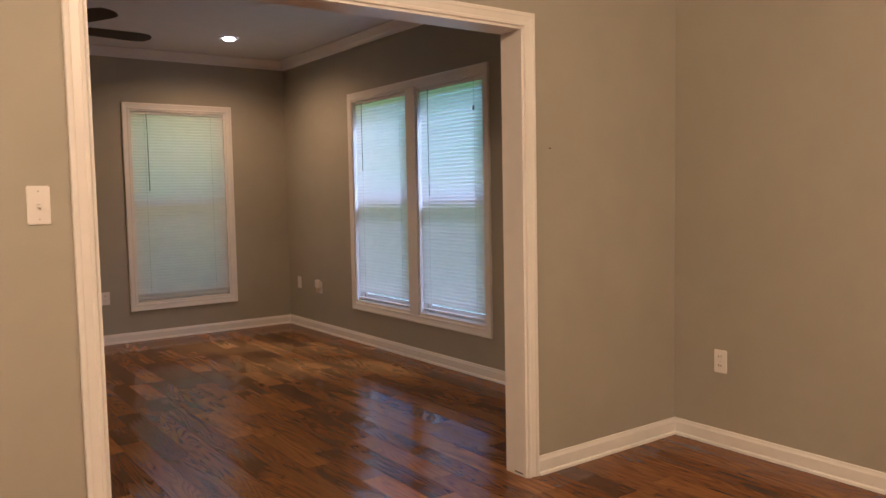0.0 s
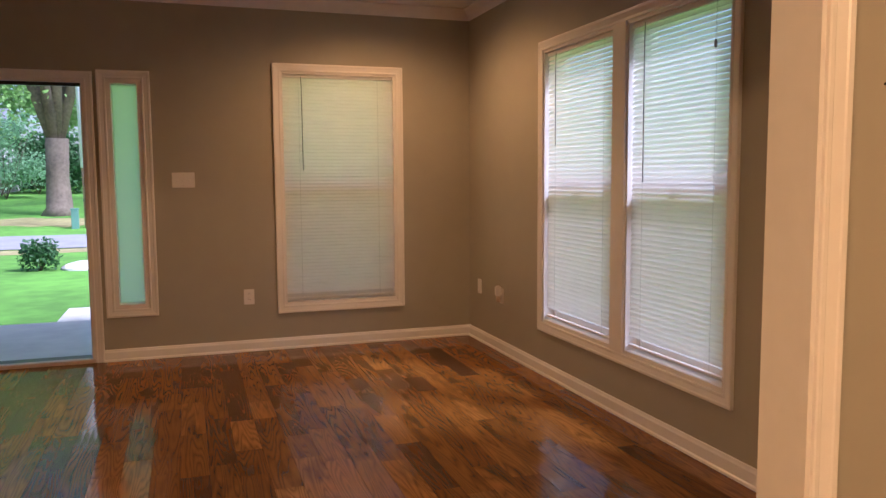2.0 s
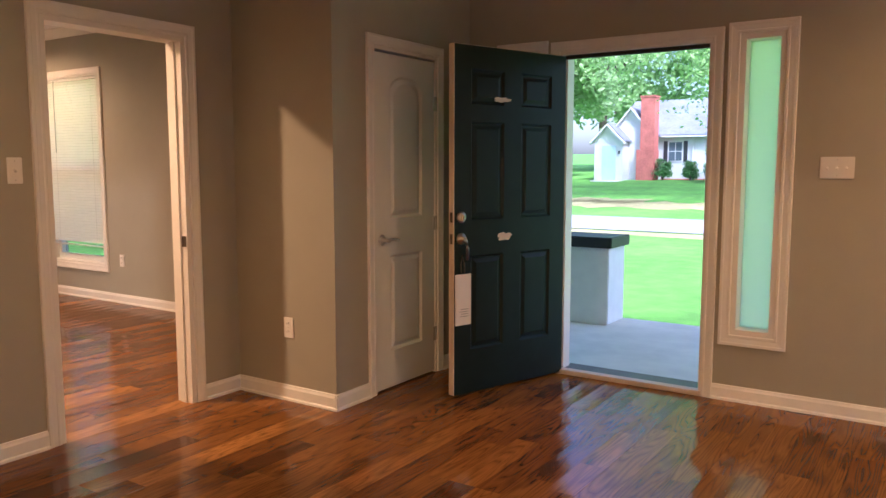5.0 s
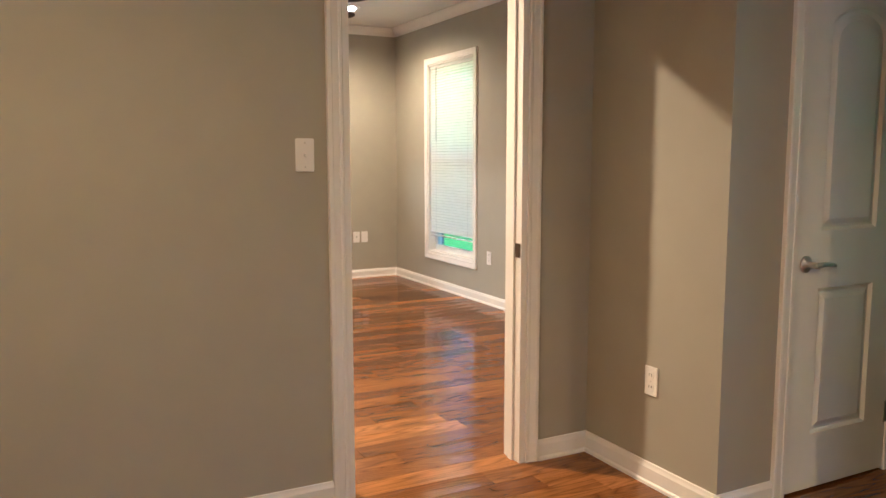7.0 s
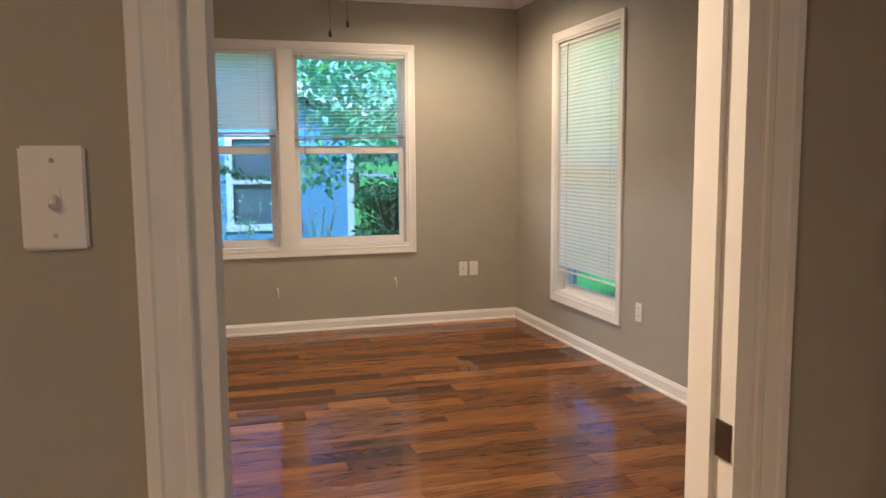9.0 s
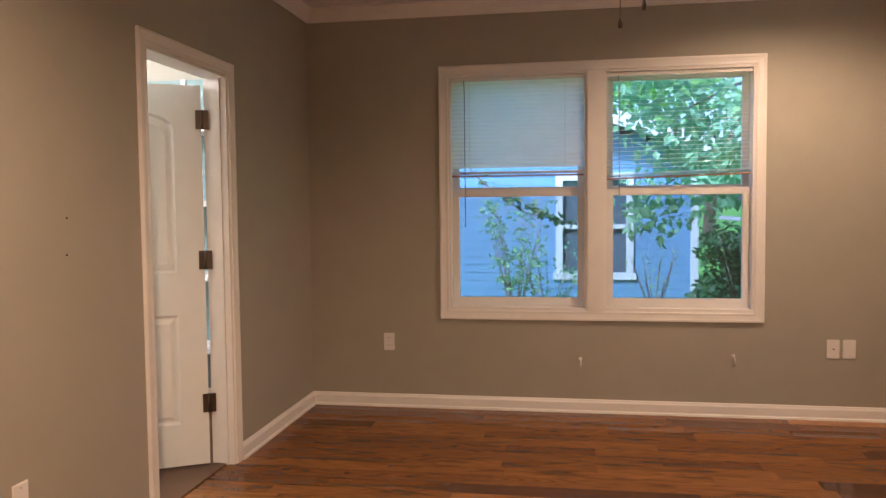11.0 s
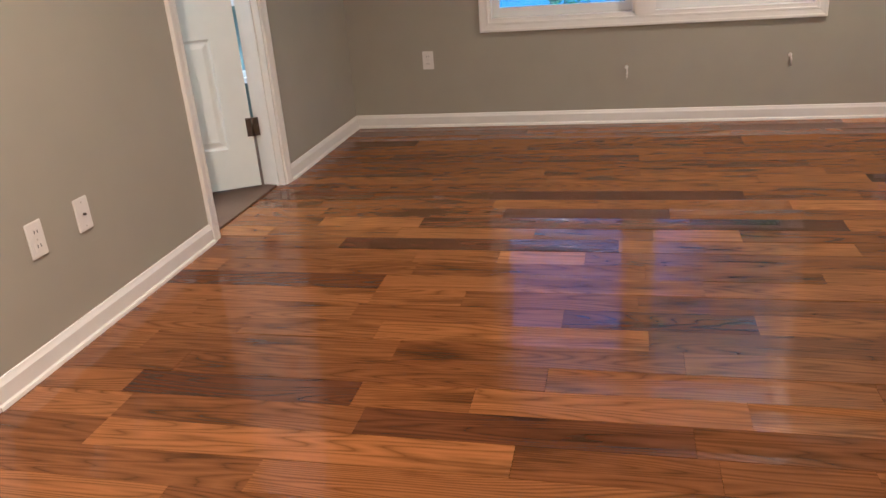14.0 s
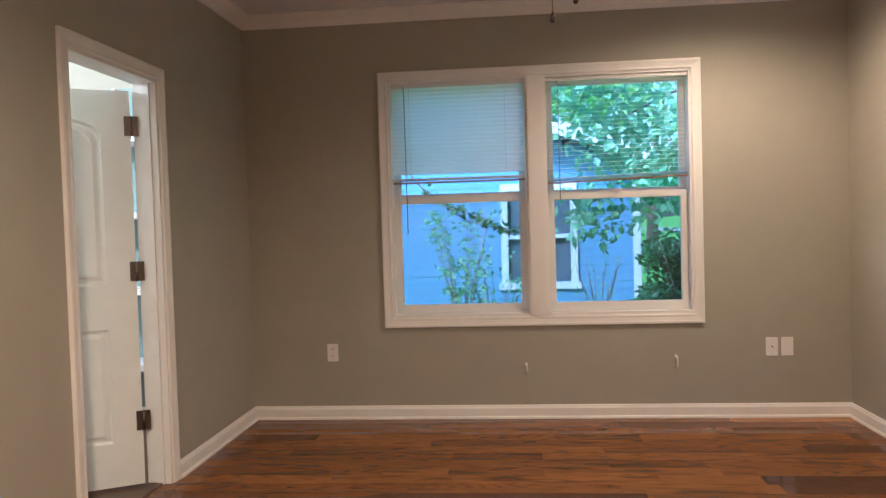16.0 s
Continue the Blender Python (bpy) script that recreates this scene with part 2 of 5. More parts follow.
INK = material("grey_ink", (0.25, 0.24, 0.24), 0.6)
SHELF = material("white_wire_shelf", (0.8, 0.8, 0.8), 0.35)
TEAL = material("dim_teal_wall", (0.20, 0.30, 0.31), 0.6)
TILE = material("bath_floor", (0.085, 0.043, 0.016), 0.45, vary=0.2)
SUBFL = material("dark_joint", (0.02, 0.009, 0.005), 0.8)
PLANK1, PLANK2 = wood_floor("oak_plank", True), wood_floor("oak_plank_far", False)


# ---- mesh tools ----
def box(bm, x0, x1, y0, y1, z0, z1, bevel=0.0):
    vs = [bm.verts.new((x, y, z)) for x in (x0, x1) for y in (y0, y1) for z in (z0, z1)]
    fs = [bm.faces.new([vs[i] for i in f]) for f in ((0, 1, 3, 2), (4, 6, 7, 5), (0, 4, 5, 1), (2, 3, 7, 6), (0, 2, 6, 4), (1, 5, 7, 3))]
    if bevel:
        es = list({e for f in fs for e in f.edges})
        bmesh.ops.bevel(bm, geom=es, offset=bevel, segments=2, affect="EDGES")
    return bm


def boxed(*a, bevel=0.0):
    return box(bmesh.new(), *a, bevel=bevel)


def tube(bm, path, radii, sides=10, cap=True):
    """A round bar along a path of points with a radius at each."""
    rings = []
    pts = [Vector(p) for p in path]
    for i, p in enumerate(pts):
        d = (pts[min(i + 1, len(pts) - 1)] - pts[max(i - 1, 0)]).normalized()
        a = d.cross(Vector((0, 0, 1)) if abs(d.z) < 0.9 else Vector((1, 0, 0))).normalized()
        b = d.cross(a)
        r = radii[i] if hasattr(radii, "__len__") else radii
        rings.append([bm.verts.new(p + r * (a * math.cos(k * 2 * math.pi / sides) + b * math.sin(k * 2 * math.pi / sides))) for k in range(sides)])
    for r0, r1 in zip(rings, rings[1:]):
        for k in range(sides):
            f = bm.faces.new((r0[k], r0[(k + 1) % sides], r1[(k + 1) % sides], r1[k]))
            f.smooth = True
    if cap:
        bm.faces.new(rings[0][::-1]), bm.faces.new(rings[-1])
    return bm


def lathe(bm, profile, sides=24, at=(0, 0, 0)):
    """A turned shape: profile of (radius, z) round the z axis."""
    rings = [[bm.verts.new((at[0] + r * math.cos(k * 2 * math.pi / sides), at[1] + r * math.sin(k * 2 * math.pi / sides), at[2] + z)) for k in range(sides)] for r, z in profile]
    for r0, r1 in zip(rings, rings[1:]):
        for k in range(sides):
            f = bm.faces.new((r0[k], r0[(k + 1) % sides], r1[(k + 1) % sides], r1[k]))
            f.smooth = True
    bm.faces.new(rings[0][::-1]), bm.faces.new(rings[-1])
    return bm


def sweep(bm, profile, a, b, out, up, cut_a=0.0, cut_b=0.0):
    """A moulding: profile of (height, depth) carried from a to b; ends mitred by cut x height."""
    a, b, out, up = Vector(a), Vector(b), Vector(out), Vector(up)
    d = (b - a).normalized()
    ends = []
    for p, cut, sign in ((a, cut_a, 1), (b, cut_b, -1)):
        ends.append([bm.verts.new(p + up * h + out * w + d * (cut * h * sign)) for h, w in profile])
    n = len(profile)
    for k in range(n):
        bm.faces.new((ends[0][k], ends[0][(k + 1) % n], ends[1][(k + 1) % n], ends[1][k]))
    bm.faces.new(ends[0][::-1]), bm.faces.new(ends[1])
    return bm


def finish(bm, name, mat):
    bmesh.ops.recalc_face_normals(bm, faces=bm.faces)
    me = bpy.data.meshes.new(name)
    bm.to_mesh(me)
    bm.free()
    me.materials.append(mat)
    return me


def part(name, bm, mat, parent, label=""):
    ob = new(name, finish(bm, name, mat))
    ob.parent = parent
    return tagged(ob, label)


def thing(name, m, label, category="", group="", kind=""):
    ob = new(name)
    ob.empty_display_size = 0.05
    ob.matrix_world = m
    return tagged(ob, label, category, group, kind)


def solid(name, bm, mat, label="", category="", kind="", group=""):
    ob = new(name, finish(bm, name, mat))
    return tagged(ob, label, category, group, kind)


def wall(name, axis, at, thick, u0, u1, z0, z1, holes=(), mat=None, label="painted greige wall"):
    """A wall whose room face stands at `at` and whose body goes by `thick` along the axis, with openings (u0, u1, z0, z1) through it."""
    us = sorted({u0, u1, *(v for h in holes for v in h[:2])})
    zs = sorted({z0, z1, *(v for h in holes for v in h[2:])})
    full = {}
    for i in range(len(us) - 1):
        for j in range(len(zs) - 1):
            u, z = (us[i] + us[i + 1]) / 2, (zs[j] + zs[j + 1]) / 2
            full[i, j] = not any(h[0] < u < h[1] and h[2] < z < h[3] for h in holes)
    bm = bmesh.new()

    def quad(*pts):
        bm.faces.new([bm.verts.new((p[1], p[0], p[2]) if axis == "y" else (p[0], p[1], p[2])) for p in pts])

    a, b = at, at + thick
    for (i, j), on in full.items():
        if not on:
            continue
        ua, ub, za, zb = us[i], us[i + 1], zs[j], zs[j + 1]
        quad((a, ua, za), (a, ub, za), (a, ub, zb), (a, ua, zb))
        quad((b, ua, za), (b, ub, za), (b, ub, zb), (b, ua, zb))
        if not full.get((i - 1, j)):
            quad((a, ua, za), (b, ua, za), (b, ua, zb), (a, ua, zb))
        if not full.get((i + 1, j)):
            quad((a, ub, za), (b, ub, za), (b, ub, zb), (a, ub, zb))
        if not full.get((i, j - 1)):
            quad((a, ua, za), (b, ua, za), (b, ub, za), (a, ub, za))
        if not full.get((i, j + 1)):
            quad((a, ua, zb), (b, ua, zb), (b, ub, zb), (a, ub, zb))
    bmesh.ops.remove_doubles(bm, verts=bm.verts, dist=1e-5)
    return solid(name, bm, mat or WALL, label, "wall", "structure")

# ---- plan ----
XR, YF, XL, YO = 3.25, 7.39, -2.12, 2.445          # living room: right, front and left walls, opening wall
XW, YS, XP = -7.425, 3.467, -2.24                   # second room: far and side walls, doorway wall
YB, XB = 5.985, -1.344                              # closet corner
H = 2.74
EXT = 0.17
OPEN = (0.32, 2.162, 2.085)                           # cased opening: from, to, height
DW = (4.833, 5.65, 2.065)                           # doorway to the second room
W1, W2A, W2B = (1.679, 2.601, 0.349, 2.186), (5.06, 5.956, 0.364, 2.191), (4.069, 4.925, 0.364, 2.191)
R3 = (-6.601, -5.644, 0.354, 2.266)
DDA, DDB = (4.449, 5.37, 0.679, 2.261), (5.48, 6.421, 0.679, 2.261)
FD = (-0.668, 0.277, 0.0, 2.075)
SLR, SLL = (0.425, 0.668, 0.39, 2.09), (-1.06, -0.815, 0.39, 2.09)
CL = (6.33, 6.985, 2.045)                           # closet door
BD = (-6.13, -5.324, 2.09)                          # bath door
HL = (-3.84, -3.02, 2.07)                           # hall opening

front_holes = [W1, FD, SLR, SLL, R3]
wall("wall_front", "y", YF, EXT, XW - EXT, XR + EXT, -0.3, H + 0.1, front_holes)
wall("wall_right", "x", XR, EXT, -3.2, YF, -0.3, H + 0.1, [W2A, W2B])
wall("wall_opening", "y", YO, 0.135, -2.24, XR, 0, H + 0.1, [(OPEN[0], OPEN[1], 0, OPEN[2])])
wall("wall_doorway", "x", XL, XP - XL, YO + 0.135, YF, 0, H + 0.1, [(DW[0], DW[1], 0, DW[2])])
wall("wall_closet_side", "y", YB, 0.11, XL, XB, 0, H + 0.1)
wall("wall_closet_front", "x", XB, -0.11, YB + 0.11, YF, 0, H + 0.1, [(CL[0], CL[1], 0, CL[2])])
wall("wall_west", "x", XW, -EXT, 0.0, YF, -0.4, H + 0.1, [DDA, DDB])
wall("wall_side", "y", YS, -0.12, XW, XP, 0, H + 0.1, [(BD[0], BD[1], 0, BD[2]), (HL[0], HL[1], 0, HL[2])])
# unseen walls that close the place
wall("wall_dining_back", "y", -3.2, -0.12, -2.24, XR + EXT, 0, H + 0.1)
wall("wall_dining_left", "x", -2.12, -0.12, -3.2, YO, 0, H + 0.1)
wall("wall_hall_far", "x", -4.04, -0.12, 0.0, YS - 0.12, 0, H + 0.1)
wall("wall_hall_near", "x", -2.24, -0.12, 0.0, YS - 0.12, 0, H + 0.1)
# its opening is made up, out of view, to let daylight into the bath
wall("wall_bath_back", "y", 0.0, -0.12, XW - EXT, -2.24, 0, H + 0.1, [(-7.1, -4.8, 0.7, 2.5)])

bm = boxed(XW - EXT, XR + EXT, -3.32, YF + EXT, H, H + 0.12)
solid("ceiling", bm, CEIL, "flat white painted ceiling", "ceiling", "structure")

# ---- mouldings ----
BASE = [(0, 0), (0, 0.024), (0.012, 0.022), (0.018, 0.015), (0.068, 0.014), (0.078, 0.009), (0.088, 0.006), (0.09, 0)]
CROWN = [(0, 0), (-0.085, 0), (-0.085, 0.010), (-0.075, 0.013), (-0.051, 0.026), (-0.026, 0.053), (-0.012, 0.067), (-0.010, 0.078), (0, 0.078)]


def baseboard(a, b, out):
    bm = sweep(bmesh.new(), BASE, (*a, 0), (*b, 0), (*out, 0), (0, 0, 1))
    solid("baseboard", bm, TRIM, "white painted baseboard with a rounded shoe", "baseboard", "structure")


def crown(a, b, out):
    bm = sweep(bmesh.new(), CROWN, (*a, H - 0.001), (*b, H - 0.001), (*out, 0), (0, 0, 1))
    solid("crown_moulding", bm, TRIM, "white painted crown moulding", "moulding", "structure")


CW = 0.0614
for a, b, out in (
    ((FD[1] + CW, YF), (XR, YF), (0, -1)), ((XB, YF), (FD[0] - CW, YF), (0, -1)),
    ((XR, YF), (XR, YO + 0.135), (-1, 0)), ((XR, YO), (XR, -3.2), (-1, 0)),
    ((OPEN[1] + 0.062, YO), (XR, YO), (0, -1)), ((OPEN[0] - 0.062, YO), (XL, YO), (0, -1)),
    ((OPEN[1] + 0.062, YO + 0.135), (XR, YO + 0.135), (0, 1)), ((OPEN[0] - 0.062, YO + 0.135), (XL, YO + 0.135), (0, 1)),
    ((XL, YO + 0.135), (XL, DW[0] - CW), (1, 0)), ((XL, DW[1] + CW), (XL, YB), (1, 0)),
    ((XL, YB), (XB + 0.02, YB), (0, -1)), ((XB, YB - 0.02), (XB, CL[0] - CW), (1, 0)), ((XB, CL[1] + CW), (XB, YF), (1, 0)),
    ((XW, YS), (XW, YF), (1, 0)), ((XW, YF), (XP, YF), (0, -1)), ((XP, YF), (XP, DW[1] + CW), (-1, 0)), ((XP, DW[0] - CW), (XP, YS), (-1, 0)),
    ((XW, YS), (BD[0] - CW, YS), (0, 1)), ((BD[1] + CW, YS), (HL[0] - CW, YS), (0, 1)), ((HL[1] + CW, YS), (XP, YS), (0, 1)),
    ((-4.04, 0.0), (-4.04, YS - 0.12), (1, 0)), ((XW, 0.0), (XW, YS - 0.12), (1, 0)),
):
    baseboard(a, b, out)
for a, b, out in (
    ((XL, YF), (XR, YF), (0, -1)), ((XR, YF), (XR, YO + 0.135), (-1, 0)), ((XR, YO + 0.135), (XL, YO + 0.135), (0, 1)), ((XL, YO + 0.135), (XL, YB), (1, 0)),
    ((XL, YB), (XB + 0.09, YB), (0, -1)), ((XB, YB - 0.09), (XB, YF), (1, 0)),
    ((XW, YS), (XW, YF), (1, 0)), ((XW, YF), (XP, YF), (0, -1)), ((XP, YF), (XP, YS), (-1, 0)), ((XW, YS), (XP, YS), (0, 1)),
):
    crown(a, b, out)

CASING = [(0, 0), (0, 0.012), (0.004, 0.0145), (0.018, 0.0145), (0.022, 0.0125), (0.056, 0.016), (0.062, 0.0185), (0.079, 0.0185), (0.083, 0.016), (0.083, 0)]


def casing_on(parent, u0, u1, z0, z1, sill=False, scale=1.0, base=0.0):
    """Mitred casing round an opening in local terms: x across, y into the room is negative, z up."""
    prof = [(h * scale, w) for h, w in CASING]
    out = (0, -1, 0)
    lo = z0 if sill else base
    part("casing_side", sweep(bmesh.new(), prof, (u0, 0, lo), (u0, 0, z1), out, (-1, 0, 0), -1 if sill else 0, -1), TRIM, parent)
    part("casing_side", sweep(bmesh.new(), prof, (u1, 0, lo), (u1, 0, z1), out, (1, 0, 0), -1 if sill else 0, -1), TRIM, parent)
    part("casing_head", sweep(bmesh.new(), prof, (u0, 0, z1), (u1, 0, z1), out, (0, 0, 1), -1, -1), TRIM, parent)
    if sill:
        part("casing_sill", sweep(bmesh.new(), prof, (u0, 0, z0), (u1, 0, z0), out, (0, 0, -1), -1, -1), TRIM, parent)


def jambs(parent, u0, u1, z1, deep, t=0.018, mat=None):
    """Jamb boards lining an opening through a wall `deep` thick, proud of it by 3 mm."""
    m = mat or TRIM
    part("jamb", boxed(u0 - 0.001, u0 + t, -0.003, deep + 0.003, 0, z1 - t), m, parent)
    part("jamb", boxed(u1 - t, u1 + 0.001, -0.003, deep + 0.003, 0, z1 - t), m, parent)
    part("head_jamb", boxed(u0 - 0.001, u1 + 0.001, -0.003, deep + 0.003, z1 - t, z1 + 0.001), m, parent)


def facing(axis, at, sign):
    """Local frame of a wall seen from its room: x to the right along the wall, y away from the viewer, z up."""
    return {("y", 1): pose(0, at, 0), ("y", -1): pose(0, at, 0, 0, 0, 180), ("x", 1): pose(at, 0, 0, 0, 0, -90), ("x", -1): pose(at, 0, 0, 0, 0, 90)}[axis, sign]


def span(axis, sign, a, b):
    """The opening's two ends in the local x of facing()."""
    s = {("y", 1): 1, ("y", -1): -1, ("x", 1): -1, ("x", -1): 1}[axis, sign]
    return tuple(sorted((s * a, s * b)))


# ---- windows ----
def sash(parent, name, u0, u1, z0, z1, y, stile=0.045, rail=0.045, low=0.06):
    """One sash: a frame of four bevelled bars and its pane."""
    s = part(name, bmesh.new(), SASH, parent)
    bm = bmesh.new()
    for a in ((u0, u0 + stile, y, y + 0.03, z0, z1), (u1 - stile, u1, y, y + 0.03, z0, z1), (u0 + stile, u1 - stile, y, y + 0.03, z1 - rail, z1), (u0 + stile, u1 - stile, y, y + 0.03, z0, z0 + low)):
        box(bm, *a, bevel=0.003)
    bmesh.ops.recalc_face_normals(bm, faces=bm.faces)
    bm.to_mesh(s.data)
    bm.free()
    if not s.data.materials:
        s.data.materials.append(SASH)
    p = part("pane", boxed(u0 + stile - 0.004, u1 - stile + 0.004, y + 0.012, y + 0.016, z0 + low - 0.004, z1 - rail + 0.004), GLASS, s, "clear window glass")
    p.visible_shadow = False
    return s


def window(name, axis, at, sign, holes, deep=EXT, screen=True):
    """A casing round one or two double-hung units set in the wall."""
    m = facing(axis, at, sign)
    w = thing(name, m, "white double-hung window with moulded casing", "window", kind="structure")
    spans = sorted(span(axis, sign, h[0], h[1]) for h in holes)
    z0, z1 = holes[0][2], holes[0][3]
    casing_on(w, spans[0][0], spans[-1][1], z0, z1, True, scale=0.74)
    if len(spans) == 2:
        part("mullion_casing", boxed(spans[0][1] - 0.0, spans[1][0] + 0.0, -0.017, 0.0, z0, z1, bevel=0.003), TRIM, w)
    for u0, u1 in spans:
        t = 0.016
        for a in ((u0 - 0.001, u0 + t, z0 + t, z1 - t), (u1 - t, u1 + 0.001, z0 + t, z1 - t)):
            part("jamb", boxed(a[0], a[1], -0.004, deep + 0.004, a[2], a[3]), TRIM, w)
        part("head_jamb", boxed(u0 - 0.001, u1 + 0.001, -0.004, deep + 0.004, z1 - t, z1 + 0.001), TRIM, w)
        part("sill", boxed(u0 - 0.001, u1 + 0.001, -0.004, deep + 0.05, z0 - 0.001, z0 + t + 0.006), TRIM, w)
        mid = (z0 + z1) / 2
        a, b = u0 + t, u1 - t
        sash(w, "upper_sash", a, b, mid - 0.02, z1 - t, 0.105)
        sash(w, "lower_sash", a, b, z0 + t + 0.006, mid + 0.02, 0.07)
        if screen:
            part("insect_screen", boxed(a + 0.006, b - 0.006, 0.14, 0.1405, z0 + t + 0.01, mid + 0.01), SCREEN, w, "fine grey insect screen")
        part("sash_lock", boxed((a + b) / 2 - 0.03, (a + b) / 2 + 0.03, 0.055, 0.075, mid + 0.0205, mid + 0.034, bevel=0.004), SASH, w)
    return w


def slat_mesh(width, deep=0.025, crown_h=0.0022):
    bm = bmesh.new()
    rows = []
    for k in range(5):
        s = k / 4 - 0.5
        rows.append((s * deep, crown_h * (1 - 4 * s * s)))
    v = [[bm.verts.new((x, y, z)) for y, z in rows] for x in (-width / 2, width / 2)]
    for k in range(4):
        f = bm.faces.new((v[0][k], v[0][k + 1], v[1][k + 1], v[1][k]))
        f.smooth = True
    return finish(bm, "slat", BLIND)


def blind(axis, at, sign, hole, bottom, tilt, label, y=0.028, wand=True, sag=0.0, rail=None, stack=0, wand_len=0.75, wand_at=0.16, pitch=0.0275, cord=0.0, bow=0.0058):
    """A mini blind hung in a window: headrail, slats, ladder cords, bottom rail, tilt wand."""
    u0, u1 = span(axis, sign, hole[0], hole[1])
    u0, u1 = u0 + 0.019, u1 - 0.019
    top = hole[3] - 0.017
    b = thing("window_blind", facing(axis, at, sign) @ pose((u0 + u1) / 2, y, top), label, "window blind", "mini blinds")
    wd = u1 - u0
    part("headrail", boxed(-wd / 2 - 0.003, wd / 2 + 0.003, -0.014, 0.014, -0.026, 0.0, bevel=0.003), SASH, b)
    me = slat_mesh(wd, pitch * 1.22, bow)
    n = int((top - 0.035 - bottom - 0.02) / pitch)
    rnd = random.Random(int(abs(u0) * 1000) + 7)
    for k in range(n):
        z = -0.04 - k * pitch
        s = new("slat", me)
        s.parent = b
        s.matrix_local = pose(0, 0, z, tilt + rnd.uniform(-1.2, 1.2), rnd.uniform(-0.06, 0.06) + sag * k / n * 0.9, rnd.uniform(-0.1, 0.1))
    for k in range(stack):
        s = new("slat", me)
        s.parent = b
        s.matrix_local = pose(0, 0, bottom - top + 0.012 + 0.0032 * k, rnd.uniform(-4, 4), sag, 0)
    rl = part("bottom_rail", boxed(-wd / 2, wd / 2, -0.012, 0.012, -0.012, 0.0, bevel=0.003), rail or SASH, b)
    rl.matrix_local = pose(0, 0, bottom - top + 0.006, 0, sag, 0)
    for s in (-0.36, 0.36):
        part("ladder_cord", tube(bmesh.new(), [(s * wd, -0.0135, -0.02), (s * wd, -0.0135, bottom - top + 0.005)], 0.0007, 4), CORD, b)
    if wand:
        x = -wd / 2 + wand_at * wd
        part("tilt_wand", tube(bmesh.new(), [(x, -0.02, -0.02), (x + 0.004, -0.026, -0.1), (x + 0.006, -0.026, -wand_len)], 0.0035, 6), WAND, b, "slim grey tilt wand")
    if cord:
        x = wd / 2 - 0.14 * wd
        pc = part("pull_cord", tube(bmesh.new(), [(x, -0.018, -0.02), (x + 0.002, -0.022, -cord)], 0.001, 5), CORD, b)
        part("tassel", lathe(bmesh.new(), [(0.003, 0.0), (0.008, -0.012), (0.007, -0.035), (0.002, -0.038)], 10, (x + 0.002, -0.022, -cord)), WAND, pc, "small grey cord tassel")
    return b


window("window_1", "y", YF, 1, [W1])
window("window_2", "x", XR, 1, [W2A, W2B])
window("window_3", "y", YF, 1, [R3])
window("window_4", "x", XW, -1, [DDA, DDB])
blind("y", YF, 1, W1, W1[2] + 0.05, 60, "closed cream white mini blind in the front window")
blind("x", XR, 1, W2A, W2A[2] + 0.05, 60, "closed white mini blind in the double window, backlit", wand_len=0.62, bow=0.0042)
blind("x", XR, 1, W2B, W2B[2] + 0.055, 60, "closed white mini blind in the double window, backlit", wand_len=0.85, cord=0.2, bow=0.0042)
blind("y", YF, 1, R3, 0.54, 60, "white mini blind raised a little above its sill")
blind("x", XW, -1, DDA, 1.585, 76, "half raised closed white mini blind with a brown rail", rail=RAILWD, stack=5, wand_len=1.0, wand_at=0.1)
blind("x", XW, -1, DDB, 1.565, 8, "half raised open mini blind with a crooked brown rail", rail=RAILWD, stack=7, sag=-1.6, wand_len=0.8, wand_at=0.08, bow=0.0010)


# ---- doors and openings ----
def panel_rect(bm, u0, u1, z0, z1, y, way, arch=0.0, raised=True):
    """A sunk moulded panel on the face at y of a slab; way: -1 faces local -y."""
    steps = [(0.0, 0.0), (0.012, 0.012), (0.022, 0.012), (0.044, 0.003)] if raised else [(0.0, 0.0), (0.012, 0.009)]
    loops = []
    for inset, depth in steps:
        pts = [(u0 + inset, z0 + inset), (u1 - inset, z0 + inset), (u1 - inset, z1 - inset - arch)]
        if arch:
            half = (u1 - u0) / 2 - inset
            pts += [((u0 + u1) / 2 + half * math.cos(a * math.pi / 10), z1 - inset - arch + arch * math.sin(a * math.pi / 10)) for a in range(1, 10)]
        pts.append((u0 + inset, z1 - inset - arch))
        loops.append([bm.verts.new((u, y - way * depth, z)) for u, z in pts])
    for l0, l1 in zip(loops, loops[1:]):
        n = len(l0)
        for k in range(n):
            bm.faces.new((l0[k], l0[(k + 1) % n], l1[(k + 1) % n], l1[k]))
    bm.faces.new(loops[-1])
    return loops[0]


